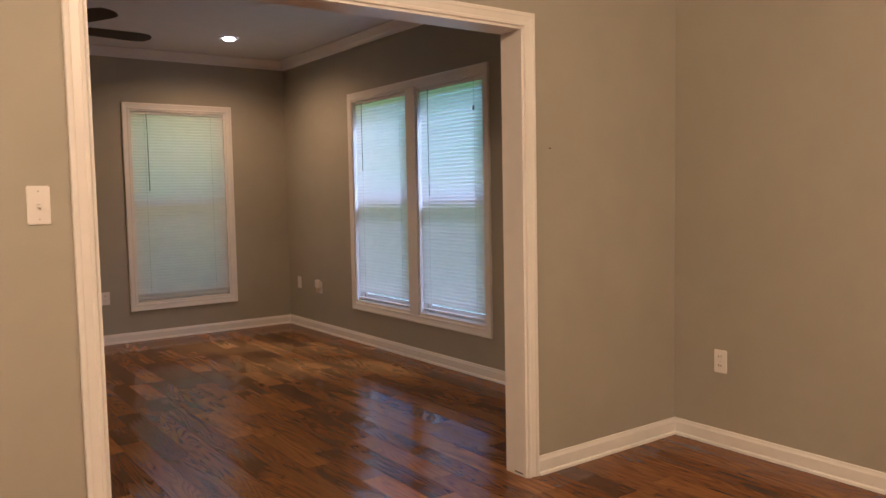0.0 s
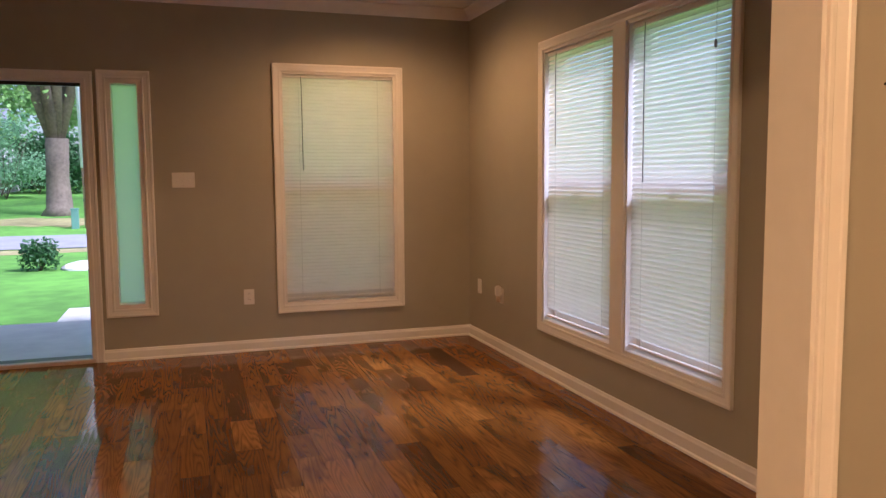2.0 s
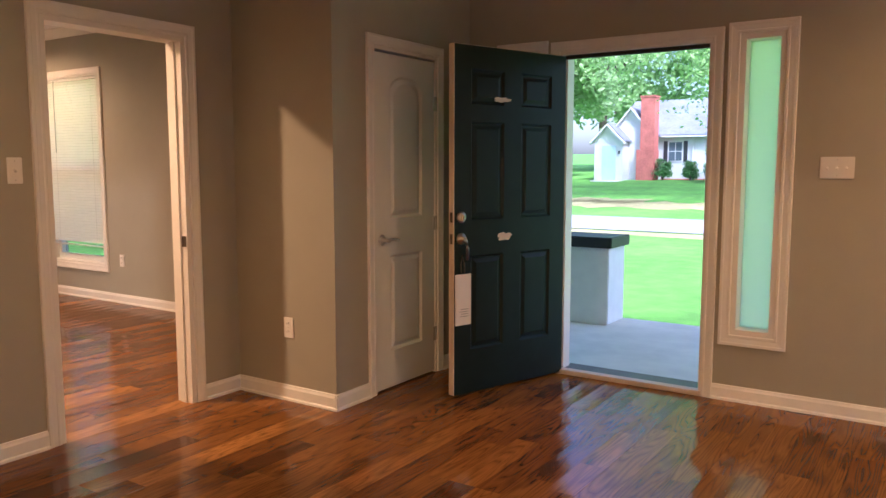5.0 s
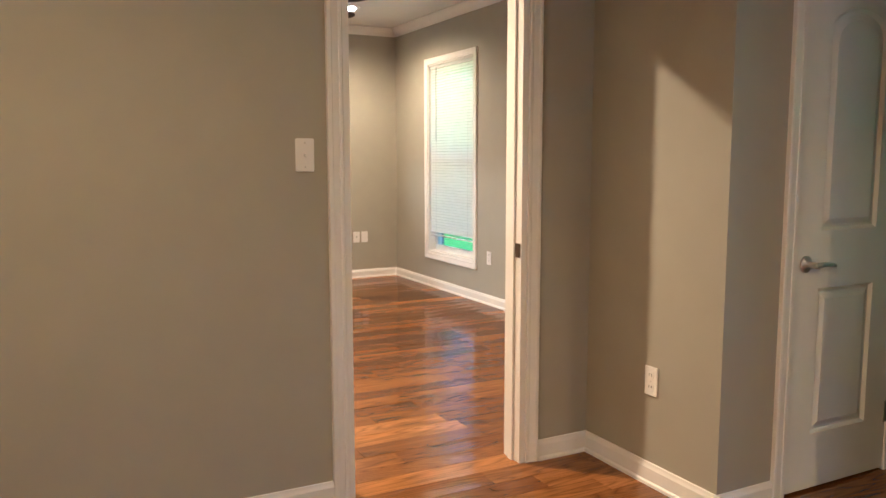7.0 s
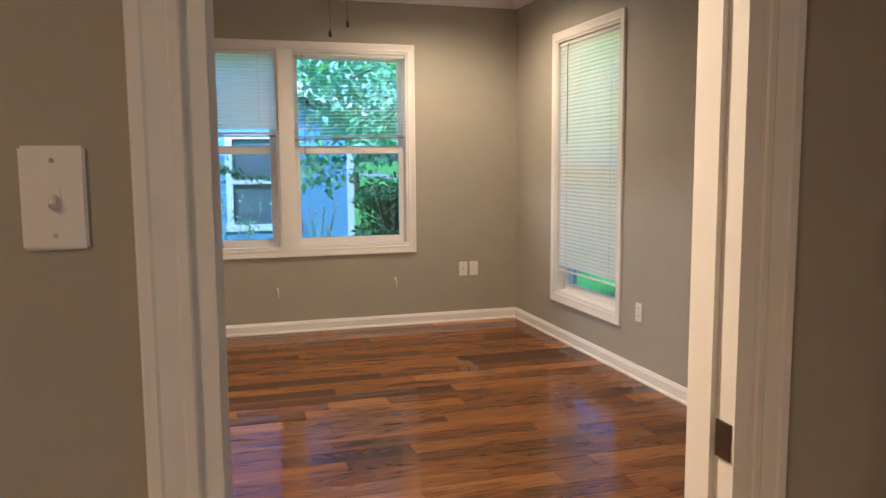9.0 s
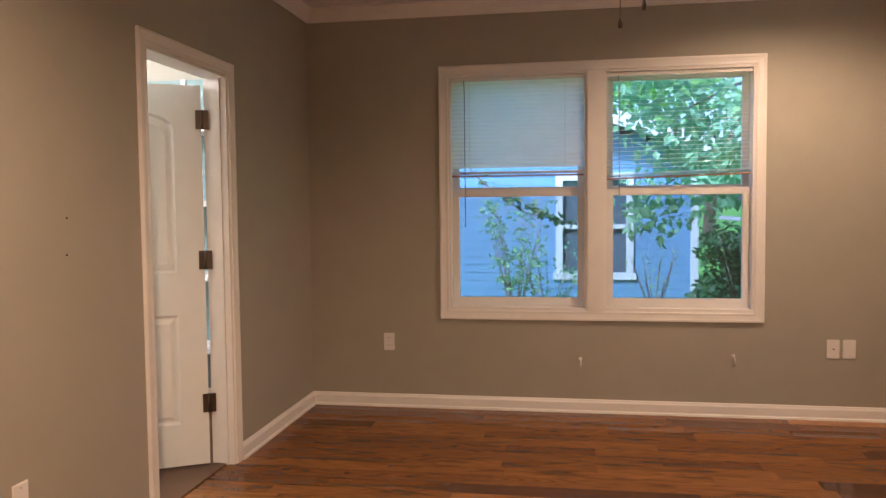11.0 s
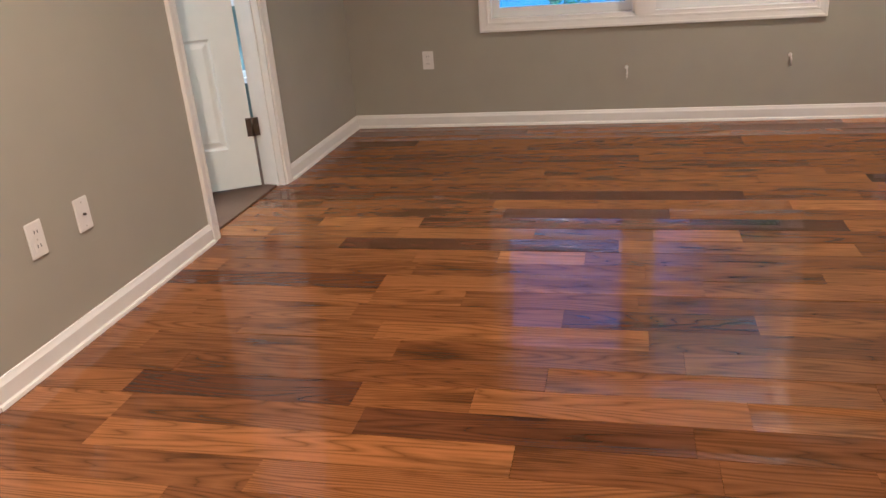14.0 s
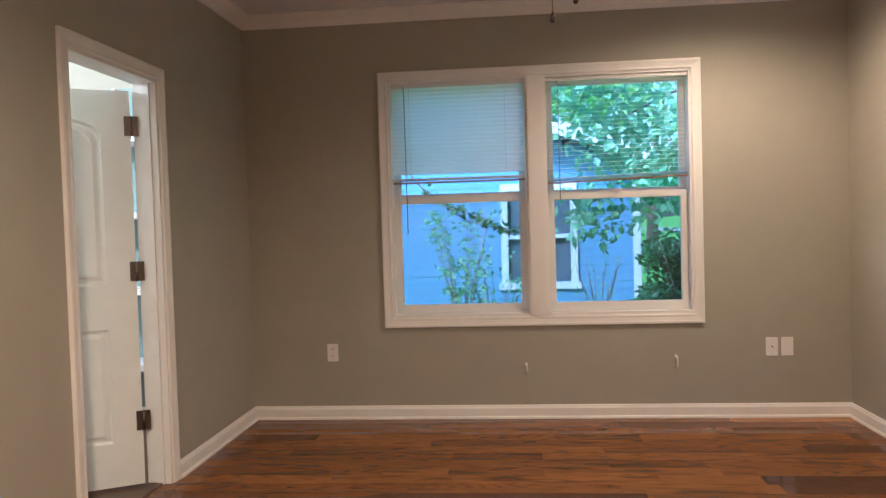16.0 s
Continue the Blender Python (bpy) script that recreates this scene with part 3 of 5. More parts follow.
def leaf_mesh(w, h, t, panels, arch_top=0.0):
    """A moulded door slab from x=0 to w, y=-t/2 to t/2; panels: rows of (u0, u1, z0, z1)."""
    bm = bmesh.new()
    us = sorted({0.0, w, *(v for p in panels for v in p[:2])})
    zs = sorted({0.0, h, *(v for p in panels for v in p[2:4])})
    for way in (-1, 1):
        y = way * t / 2
        for i in range(len(us) - 1):
            for j in range(len(zs) - 1):
                u, z = (us[i] + us[i + 1]) / 2, (zs[j] + zs[j + 1]) / 2
                if not any(p[0] < u < p[1] and p[2] < z < p[3] for p in panels):
                    bm.faces.new([bm.verts.new((a, y, c)) for a, c in ((us[i], zs[j]), (us[i + 1], zs[j]), (us[i + 1], zs[j + 1]), (us[i], zs[j + 1]))])
        for p in panels:
            arch = p[4] if len(p) > 4 else 0.0
            loop = panel_rect(bm, p[0], p[1], p[2], p[3], y, way, arch)
            if arch:
                tl, tr = bm.verts.new((p[0], y, p[3])), bm.verts.new((p[1], y, p[3]))
                mid = 2 + (len(loop) - 3) // 2
                bm.faces.new([tr] + loop[2 : mid + 2])
                bm.faces.new([tl] + loop[mid + 1 :]) if len(loop[mid + 1 :]) > 1 else None
                bm.faces.new([tl, tr, loop[mid + 1]])
    for a, b in (((0, 0), (w, 0)), ((w, 0), (w, h)), ((w, h), (0, h)), ((0, h), (0, 0))):
        bm.faces.new([bm.verts.new(v) for v in ((a[0], -t / 2, a[1]), (b[0], -t / 2, b[1]), (b[0], t / 2, b[1]), (a[0], t / 2, a[1]))])
    bmesh.ops.remove_doubles(bm, verts=bm.verts, dist=1e-5)
    return bm


def hinge(parent, x, y, z, mat, length=0.09, wide=0.024):
    bm = tube(bmesh.new(), [(x, y, z - length / 2), (x, y, z + length / 2)], 0.007, 10)
    box(bm, x - wide, x - 0.004, y - 0.002, y + 0.002, z - length / 2, z + length / 2)
    box(bm, x + 0.004, x + wide, y - 0.002, y + 0.002, z - length / 2, z + length / 2)
    return part("hinge", bm, mat, parent)


def knob(parent, x, y, z, way, mat=STEEL, name="door_knob"):
    bm = bmesh.new()
    lathe(bm, [(0.0325, 0.0), (0.0325, 0.004), (0.028, 0.009), (0.012, 0.012), (0.011, 0.032), (0.022, 0.040), (0.027, 0.052), (0.024, 0.064), (0.012, 0.069)])
    bmesh.ops.transform(bm, matrix=pose(x, y, z, 90 if way < 0 else -90), verts=bm.verts)
    return part(name, bm, mat, parent)


# cased opening between the dining room and the living room
o = thing("door_1", facing("y", YO, 1), "wide cased opening with white moulded trim", "doorway", kind="structure")
casing_on(o, OPEN[0], OPEN[1], 0, OPEN[2], scale=0.74)
jambs(o, OPEN[0], OPEN[1], OPEN[2], 0.135, t=0.012)
part("scuff", boxed(OPEN[1] - 0.0135, OPEN[1] - 0.012, 0.02, 0.075, 0.012, 0.018), SUBFL, o, "dark scuff at the foot of the jamb")
o = thing("door_2", facing("y", YO + 0.135, -1), "living room side trim of the wide opening", "doorway", kind="structure")
casing_on(o, -OPEN[1], -OPEN[0], 0, OPEN[2], scale=0.74)

# doorway to the second room, without its leaf
o = thing("door_3", facing("x", XL, -1), "white cased doorway without a door leaf", "doorway", kind="structure")
casing_on(o, DW[0], DW[1], 0, DW[2], scale=0.74)
jambs(o, DW[0], DW[1], DW[2], 0.12, t=0.028)
part("door_stop", boxed(DW[1] - 0.038, DW[1] - 0.028, 0.045, 0.08, 0, DW[2] - 0.02), TRIM, o)
part("door_stop", boxed(DW[0] + 0.028, DW[0] + 0.038, 0.045, 0.08, 0, DW[2] - 0.02), TRIM, o)
part("strike_plate", boxed(DW[1] - 0.031, DW[1] - 0.028, 0.004, 0.04, 0.905, 0.965), BRONZE, o, "dark bronze strike plate")
o = thing("door_4", facing("x", XP, 1), "second room side trim of the doorway", "doorway", kind="structure")
casing_on(o, -DW[1], -DW[0], 0, DW[2], scale=0.74)

# hall opening
o = thing("door_5", facing("y", YS, -1), "white cased hall doorway without a door leaf", "doorway", kind="structure")
casing_on(o, -HL[1], -HL[0], 0, HL[2], scale=0.74)
jambs(o, -HL[1], -HL[0], HL[2], 0.12, t=0.02)
part("door_stop", boxed(-HL[0] - 0.032, -HL[0] - 0.02, 0.05, 0.085, 0, HL[2] - 0.02), TRIM, o)
part("strike_plate", boxed(-HL[0] - 0.0235, -HL[0] - 0.02, -0.002, 0.034, 0.925, 0.99), STEEL, o, "steel strike plate")
part("strike_hole", boxed(-HL[0] - 0.0242, -HL[0] - 0.0234, 0.016, 0.03, 0.945, 0.97), SLOT, o)

TWO_PANEL = lambda w: [(0.14, w - 0.14, 0.225, 0.81), (0.14, w - 0.14, 1.035, 1.88, 0.09)]


def lever(parent, x, y, z):
    """Round rose with a short neck and a drooping lever pointing across the leaf."""
    bm = bmesh.new()
    lathe(bm, [(0.033, 0.0), (0.033, 0.005), (0.028, 0.010), (0.012, 0.013), (0.011, 0.045), (0.013, 0.058), (0.001, 0.060)])
    bmesh.ops.transform(bm, matrix=pose(0, 0, 0, 90), verts=bm.verts)
    tube(bm, [(-0.008, -0.05, 0.0), (0.03, -0.053, 0.003), (0.075, -0.05, 0.0), (0.11, -0.047, -0.006)], [0.010, 0.010, 0.009, 0.007], 10)
    bmesh.ops.translate(bm, vec=(x, y, z), verts=bm.verts)
    return part("lever_handle", bm, STEEL, parent, "brushed steel lever handle")


def white_door(name, w, h, label, knob_at=None):
    d = thing(name, Matrix(), label, "door")
    part("leaf", leaf_mesh(w, h, 0.035, TWO_PANEL(w)), DOORW, d)
    if knob_at:
        knob(d, knob_at, -0.0175, 0.91, -1)
        knob(d, knob_at, 0.0175, 0.91, 1)
    return d


# closet door, shut
o = thing("door_6", facing("x", XB, -1), "white closet door frame with moulded casing", "doorway", kind="structure")
casing_on(o, CL[0], CL[1], 0, CL[2], scale=0.74)
jambs(o, CL[0], CL[1], CL[2], 0.11)
d = white_door("closet_door", CL[1] - CL[0] - 0.042, 2.0, "shut white two-panel closet door with arched top panel and steel lever")
lever(d, 0.06, -0.0175, 0.91)
d.matrix_world = facing("x", XB, -1) @ pose(CL[0] + 0.021, 0.022, 0.012)
for z in (0.25, 0.98, 1.74):
    hinge(d, CL[1] - CL[0] - 0.042 + 0.002, -0.024, z, STEEL)

# bath door, open into the far room, hinged at its far side
o = thing("door_7", facing("y", YS, -1), "white door frame with moulded casing", "doorway", kind="structure")
casing_on(o, -BD[1], -BD[0], 0, BD[2], scale=0.74)
jambs(o, -BD[1], -BD[0], BD[2], 0.12)
part("door_stop", boxed(-BD[0] - 0.03, -BD[0] - 0.018, 0.03, 0.07, 0, BD[2] - 0.018), TRIM, o)
part("threshold", boxed(-BD[1] + 0.02, -BD[0] - 0.02, 0.04, 0.12, -0.002, 0.008, bevel=0.003), TILE, o, "dark wooden threshold strip")
d = white_door("bath_door", 0.72, 2.02, "half open white two-panel door with bronze hinges", 0.66)
d.matrix_world = pose(BD[0] + 0.022, YS - 0.125, 0.012, 0, 0, BATH_TURN) @ pose(0.012, 0.0, 0)
for z in (0.33, 1.10, 1.84):
    hinge(d, -0.004, 0.022, z, BRONZE, 0.10, 0.034)

# front door unit
o = thing("door_8", facing("y", YF, 1), "white front door frame with two sidelights", "doorway", kind="structure")
casing_on(o, FD[0], FD[1], 0, FD[3], scale=0.74)
jambs(o, FD[0], FD[1], FD[3], EXT)
part("sill", boxed(FD[0] - 0.001, FD[1] + 0.001, 0.01, EXT + 0.07, -0.02, 0.014, bevel=0.004), BRONZE, o, "dark metal and wood door sill")
part("threshold", boxed(FD[0], FD[1], -0.02, 0.05, -0.002, 0.03, bevel=0.005), BAREWD, o, "pale worn threshold strip")
part("weather_strip", boxed(FD[0] + 0.018, FD[0] + 0.03, 0.05, 0.065, 0.02, FD[3] - 0.02), TRIM, o)
part("weather_strip", boxed(FD[0] + 0.018, FD[1] - 0.018, 0.04, 0.065, FD[3] - 0.042, FD[3] - 0.018), SHUT, o, "dark rubber head seal")
part("weather_strip", boxed(FD[1] - 0.03, FD[1] - 0.018, 0.05, 0.065, 0.02, FD[3] - 0.02), TRIM, o)
for sl in (SLR, SLL):
    s = thing("sidelight", facing("y", YF, 1), "narrow frosted sidelight with white moulded casing", "window", "sidelights", "structure")
    casing_on(s, sl[0], sl[1], sl[2], sl[3], True, scale=0.74)
    t = 0.032
    part("frame_side", boxed(sl[0] - 0.001, sl[0] + t, -0.003, EXT, sl[2], sl[3]), TRIM, s)
    part("frame_side", boxed(sl[1] - t, sl[1] + 0.001, -0.003, EXT, sl[2], sl[3]), TRIM, s)
    part("frame_head", boxed(sl[0] + t, sl[1] - t, -0.003, EXT, sl[3] - t, sl[3] + 0.001), TRIM, s)
    part("frame_sill", boxed(sl[0] + t, sl[1] - t, -0.003, EXT, sl[2] - 0.001, sl[2] + t), TRIM, s)
    part("frosted_pane", boxed(sl[0] + t, sl[1] - t, 0.11, 0.116, sl[2] + t, sl[3] - t), FROST, s, "pale green frosted glass")

FW, FH = 0.90, 2.03
SIX = [(u, u + 0.255, z0, z1) for u in (0.125, FW - 0.38) for z0, z1 in ((0.26, 0.82), (1.03, 1.60), (1.70, 1.90))]
d = thing("front_door", pose(FD[0] + 0.02, YF + 0.005, 0.014, 0, 0, FRONT_TURN), "open black-green six-panel front door with peeled paint patches", "door")
part("leaf", leaf_mesh(FW, FH, 0.044, SIX), DOORB, d)
part("edge_strip", boxed(FW - 0.0005, FW + 0.004, -0.0222, 0.0222, 0, FH), BAREWD, d, "bare pale lock edge of the door")
part("edge_strip", boxed(0.0, FW, -0.0222, 0.0222, FH, FH + 0.003), BAREWD, d, "bare pale top edge of the door")


for z in (0.925, 1.05):
    part("latch_plate", boxed(FW + 0.0035, FW + 0.006, -0.012, 0.012, z - 0.029, z + 0.029, bevel=0.001), BRONZE, d, "dark bronze latch plate")


def patch_of_bare(cx, cz, w, h, seed):
    rnd = random.Random(seed)
    bm = bmesh.new()
    n = 22
    ring = []
    for k in range(n):
        a = k * 2 * math.pi / n
        r = rnd.uniform(0.62, 1.1)
        ring.append(bm.verts.new((cx + w * r * math.cos(a), FACE_Y, cz + h * r * math.sin(a))))
    bm.faces.new(ring)
    r = bmesh.ops.extrude_face_region(bm, geom=list(bm.faces))
    bmesh.ops.translate(bm, verts=[v for v in r["geom"] if isinstance(v, bmesh.types.BMVert)], vec=(0, FACE_D, 0))
    return bm


FACE_Y, FACE_D = 0.0215, 0.0012
part("peeled_patch", patch_of_bare(0.54, 1.735, 0.078, 0.017, 3), BAREWD, d, "pale bare patch where paint has peeled")
part("peeled_patch", patch_of_bare(0.51, 0.92, 0.062, 0.028, 5), BAREWD, d, "pale bare patch where paint has peeled")
bm = lathe(bmesh.new(), [(0.033, 0), (0.033, 0.006), (0.027, 0.014), (0.018, 0.016)])
box(bm, -0.005, 0.005, -0.018, 0.018, 0.014, 0.03, bevel=0.002)
bmesh.ops.transform(bm, matrix=pose(FW - 0.05, 0.022, 1.05, -90), verts=bm.verts)
part("deadbolt", bm, STEEL, d, "round steel deadbolt turn")
h = part("handle_set", bmesh.new(), STEEL, d)
bm = lathe(bmesh.new(), [(0.034, 0), (0.034, 0.006), (0.028, 0.014), (0.014, 0.018), (0.012, 0.04)])
bmesh.ops.transform(bm, matrix=pose(FW - 0.05, 0.022, 0.925, -90), verts=bm.verts)
tube(bm, [(FW - 0.05, 0.05, 0.925), (FW - 0.065, 0.052, 0.91), (FW - 0.078, 0.05, 0.87), (FW - 0.08, 0.046, 0.80)], [0.014, 0.012, 0.010, 0.008], 10)
bm.to_mesh(h.data)
bm.free()
h.data.materials.append(STEEL) if not h.data.materials else None
lockbox = thing("door_tag", d.matrix_world @ pose(FW - 0.052, 0.04, 0.42), "pale card tag hanging from the door handle", "tag")
part("card", boxed(-0.058, 0.058, -0.004, 0.004, 0, 0.30, bevel=0.002), PAPER, lockbox)
part("hanger", tube(bmesh.new(), [(-0.012, 0, 0.28), (-0.014, -0.006, 0.36), (0.0, -0.008, 0.41), (0.012, -0.006, 0.36), (0.012, 0, 0.28)], 0.004, 6), BRONZE, lockbox, "dark wire hanger")
for k in range(4):
    part("print_line", boxed(-0.035, 0.03 - 0.012 * (k % 2), 0.004, 0.0046, 0.05 + 0.014 * k, 0.054 + 0.014 * k), INK, lockbox, "line of grey print too small to read")


NAILS = [("y", YS, -1, -4.771, 1.353), ("y", YS, -1, -4.765, 1.22), ("y", YO, 1, 2.322, 1.542)]


# ---- plates, outlets, switches ----
def plate(axis, at, sign, u, z, w=0.075, h=0.12, kind_of="outlet"):
    """A wall plate with its sockets or toggles, centred at u along the wall."""
    s = {("y", 1): 1, ("y", -1): -1, ("x", 1): -1, ("x", -1): 1}[axis, sign]
    words = {"outlet": ("wall_outlet", "white duplex wall outlet", "outlet"), "switch": ("light_switch", "white toggle light switch plate", "light switch"),
             "triple": ("light_switch", "white triple toggle light switch plate", "light switch"), "cable": ("cable_plate", "white cable jack wall plate", "wall plate"), "blank": ("wall_plate", "blank white wall plate", "wall plate")}[kind_of]
    p = thing(words[0], facing(axis, at, sign) @ pose(s * u, 0, z), words[1], words[2], "wall plates")
    part("plate", boxed(-w / 2, w / 2, -0.007, 0.0, -h / 2, h / 2, bevel=0.003), PLATE, p)
    if kind_of == "outlet":
        for dz in (-0.024, 0.024):
            so = part("socket", boxed(-0.017, 0.017, -0.0095, -0.006, dz - 0.015, dz + 0.015, bevel=0.003), PLATE, p)
            for dx in (-0.007, 0.007):
                part("slot", boxed(dx - 0.0012, dx + 0.0012, -0.0102, -0.009, dz - 0.003, dz + 0.008), SLOT, so)
    elif kind_of in ("switch", "triple"):
        for dx in ((0,) if kind_of == "switch" else (-0.046, 0, 0.046)):
            part("toggle", tube(bmesh.new(), [(dx, -0.006, 0), (dx, -0.018, -0.009)], [0.006, 0.0045], 8), PLATE, p)
            part("toggle_collar", boxed(dx - 0.008, dx + 0.008, -0.0085, -0.006, -0.014, 0.014, bevel=0.001), PLATE, p)
    elif kind_of == "cable":
        part("jack", tube(bmesh.new(), [(0, -0.006, 0), (0, -0.016, 0)], 0.005, 8), BRONZE, p, "small threaded jack")
    for dz in (-h * 0.36, h * 0.36) if kind_of != "outlet" else (0,):
        part("screw", tube(bmesh.new(), [(0, -0.006, dz), (0, -0.0085, dz)], 0.003, 6), STEEL, p)
    return p


plate("y", YO, 1, 0.165, 1.327, 0.066, 0.12, "switch")
plate("x", XR, 1, 2.156, 0.447)
plate("y", YF, 1, 0.94, 1.35, 0.165, 0.115, "triple")
plate("y", YF, 1, 1.398, 0.433, 0.08, 0.12)
plate("x", XR, 1, 7.15, 0.456, 0.08, 0.12, "blank")
plate("x", XL, -1, 4.686, 1.338, 0.07, 0.12, "switch")
plate("y", YB, 1, -1.70, 0.43)
plate("x", XW, -1, 6.90, 0.457, 0.075, 0.12, "cable")
plate("x", XW, -1, 6.995, 0.457, 0.075, 0.12, "blank")
plate("y", YF, 1, -5.36, 0.427)
plate("x", XW, -1, 4.022, 0.454)
plate("y", YS, -1, -4.241, 0.426)
plate("y", YS, -1, -4.479, 0.426, kind_of="cable")
po = plate("x", XR, 1, 6.68, 0.44, 0.075, 0.12)
pf = thing("plug_in_freshener", facing("x", XR, 1) @ pose(-6.68, -0.0105, 0.47), "white plug-in air freshener in an outlet", "air freshener")
part("body", boxed(-0.024, 0.024, -0.045, 0.0, -0.03, 0.05, bevel=0.009), PLATE, pf)
part("vial", lathe(bmesh.new(), [(0.012, -0.075), (0.016, -0.07), (0.016, -0.032), (0.01, -0.028)], 12, (0, -0.024, 0)), BAREWD, pf, "small amber vial")
for u, z in ((5.326, 0.33), (6.298, 0.37)):
    c = thing("cable_stub", facing("x", XW, -1) @ pose(u, 0, z), "short white cable stub poking out of the wall", "cable")
    part("wire", tube(bmesh.new(), [(0, 0.002, 0.03), (0, -0.02, 0.035), (0.004, -0.03, 0.01), (0.002, -0.026, -0.035)], 0.005, 8), PLATE, c)
    part("grommet", lathe(bmesh.new(), [(0.012, 0), (0.012, 0.003), (0.007, 0.004)], 12), PLATE, c).matrix_local = pose(0, 0, 0.03, 90)


for axis, at, sign, u, z in NAILS:
    s = {("y", 1): 1, ("y", -1): -1}[axis, sign]
    n = thing("nail", facing(axis, at, sign) @ pose(s * u, 0, z), "tiny dark nail head in the painted wall", "nail", "wall nails")
    part("head", tube(bmesh.new(), [(0, 0.002, 0), (0, -0.005, 0.001)], [0.002, 0.0035], 8), SLOT, n)


# ---- ceiling lights and fans ----
AMBER, WARM = (1.0, 0.515, 0.15), (1.0, 0.57, 0.215)


def downlight(x, y, watts, cone=165, colour=WARM):
    l = thing("ceiling_light", pose(x, y, H), "lit recessed ceiling downlight with white trim ring, real or added as fill", "ceiling light", "downlights")
    part("trim_ring", lathe(bmesh.new(), [(0.062, 0.0), (0.066, -0.006), (0.088, -0.007), (0.095, -0.002), (0.095, 0.0)], 32), TRIM, l)
    part("bulb", lathe(bmesh.new(), [(0.045, -0.001), (0.052, -0.012), (0.04, -0.024), (0.015, -0.03)], 24), BULB, l, "glowing warm bulb")
    spot(x, y, H - 0.045, watts, cone, colour=colour)
    return l


def fan(x, y, turn, label, lit, chains=()):
    f = thing("ceiling_fan", pose(x, y, H, 0, 0, turn), label, "ceiling fan")
    part("canopy", lathe(bmesh.new(), [(0.07, 0.0), (0.068, -0.03), (0.03, -0.055)]), FANDK, f)
    part("downrod", tube(bmesh.new(), [(0, 0, -0.05), (0, 0, -0.22)], 0.012, 12), FANDK, f)
    part("motor", lathe(bmesh.new(), [(0.03, -0.21), (0.09, -0.225), (0.105, -0.26), (0.1, -0.31), (0.06, -0.335), (0.05, -0.35)]), FANDK, f)
    for k in range(5):
        c, s = math.cos(k * 2 * math.pi / 5), math.sin(k * 2 * math.pi / 5)
        bm = bmesh.new()
        out = [(0.17, -0.05), (0.3, -0.062), (0.56, -0.07), (0.63, -0.058), (0.66, -0.02), (0.66, 0.02), (0.63, 0.058), (0.56, 0.07), (0.3, 0.062), (0.17, 0.05)]
        bm.faces.new([bm.verts.new((u, v, -0.34 - 0.22 * v)) for u, v in out])
        bmesh.ops.solidify(bm, geom=list(bm.faces), thickness=0.008)
        bmesh.ops.rotate(bm, verts=bm.verts, matrix=Matrix.Rotation(k * 2 * math.pi / 5, 3, "Z"))
        b = part("blade", bm, FANDK, f)
        part("blade_iron", tube(bmesh.new(), [(0.08 * c, 0.08 * s, -0.335), (0.2 * c, 0.2 * s, -0.35)], 0.01, 8), FANDK, b)
    bowl = [(0.055, -0.35), (0.06, -0.375), (0.12, -0.392), (0.128, -0.415), (0.108, -0.462), (0.06, -0.495), (0.02, -0.506), (0.001, -0.507)]
    part("light_bowl", lathe(bmesh.new(), bowl), BOWL if lit else FROST, f, "amber glass light bowl" if lit else "frosted glass light bowl")
    for dx, drop in chains:
        ch = part("pull_chain", tube(bmesh.new(), [(dx, 0.075, -0.34), (dx, 0.08, -drop)], 0.0015, 5), BRONZE, f)
        part("pull_knob", lathe(bmesh.new(), [(0.003, 0.0), (0.007, -0.012), (0.009, -0.03), (0.005, -0.036)], 10, (dx, 0.08, -drop)), FANDK, ch)
    return f


fan(0.62, 5.05, FAN_TURN, "dark walnut ceiling fan with a lit amber glass bowl", True)
fan(-4.85, 5.40, 40, "dark walnut ceiling fan with long pull chains", False, ((0.06, 0.695), (-0.05, 0.73)))
downlight(2.32, 6.45, LAMP_L, colour=AMBER)
# unseen extra downlight, added to brighten the left wall and closet door
downlight(-0.4, 3.5, LAMP_FILL, 168, AMBER)
downlight(-6.45, 6.50, LAMP_B)
downlight(-3.22, 4.60, LAMP_B2)
# unseen hall downlight, added so the hall walls read lit
downlight(-3.2, 1.9, LAMP_H)
# two dining lights added out of view to brighten the walls there
for x, y in ((1.7, -0.6), (-0.75, 0.35)):
    g = thing("ceiling_light", pose(x, y, H), "unseen flush ceiling light added to light the dining room", "ceiling light", "flush lights")
    part("base_ring", lathe(bmesh.new(), [(0.15, 0.0), (0.15, -0.02), (0.13, -0.025)]), TRIM, g)
    part("dome", lathe(bmesh.new(), [(0.13, -0.02), (0.125, -0.05), (0.09, -0.085), (0.03, -0.1)]), BULB, g, "glowing dome of the added light")
    point(x, y, H - 0.16, LAMP_D)
# bare light with no fixture, added out of view for the bath door's spill
point(-5.6, 1.6, H - 0.3, LAMP_BA, (1.0, 0.80, 0.48))

# ---- bath and hall beyond the doors ----
sh = thing("wire_shelf_unit", pose(XW + 0.002, 2.55, 0), "white shelves on the far wall of the next room", "shelf")
for z in (0.42, 0.92, 1.42, 1.92):
    part("shelf", boxed(0.0, 0.32, -0.75, 0.75, z - 0.02, z + 0.02, bevel=0.004), SHELF, sh)
for y in (-0.72, 0.0, 0.72):
    part("upright", boxed(0.0, 0.02, y - 0.015, y + 0.015, 0, 2.3), SHELF, sh)
part("back_panel", boxed(0.0, 0.004, -0.75, 0.75, 0.1, 2.3), TEAL, sh, "dim blue-green backing")


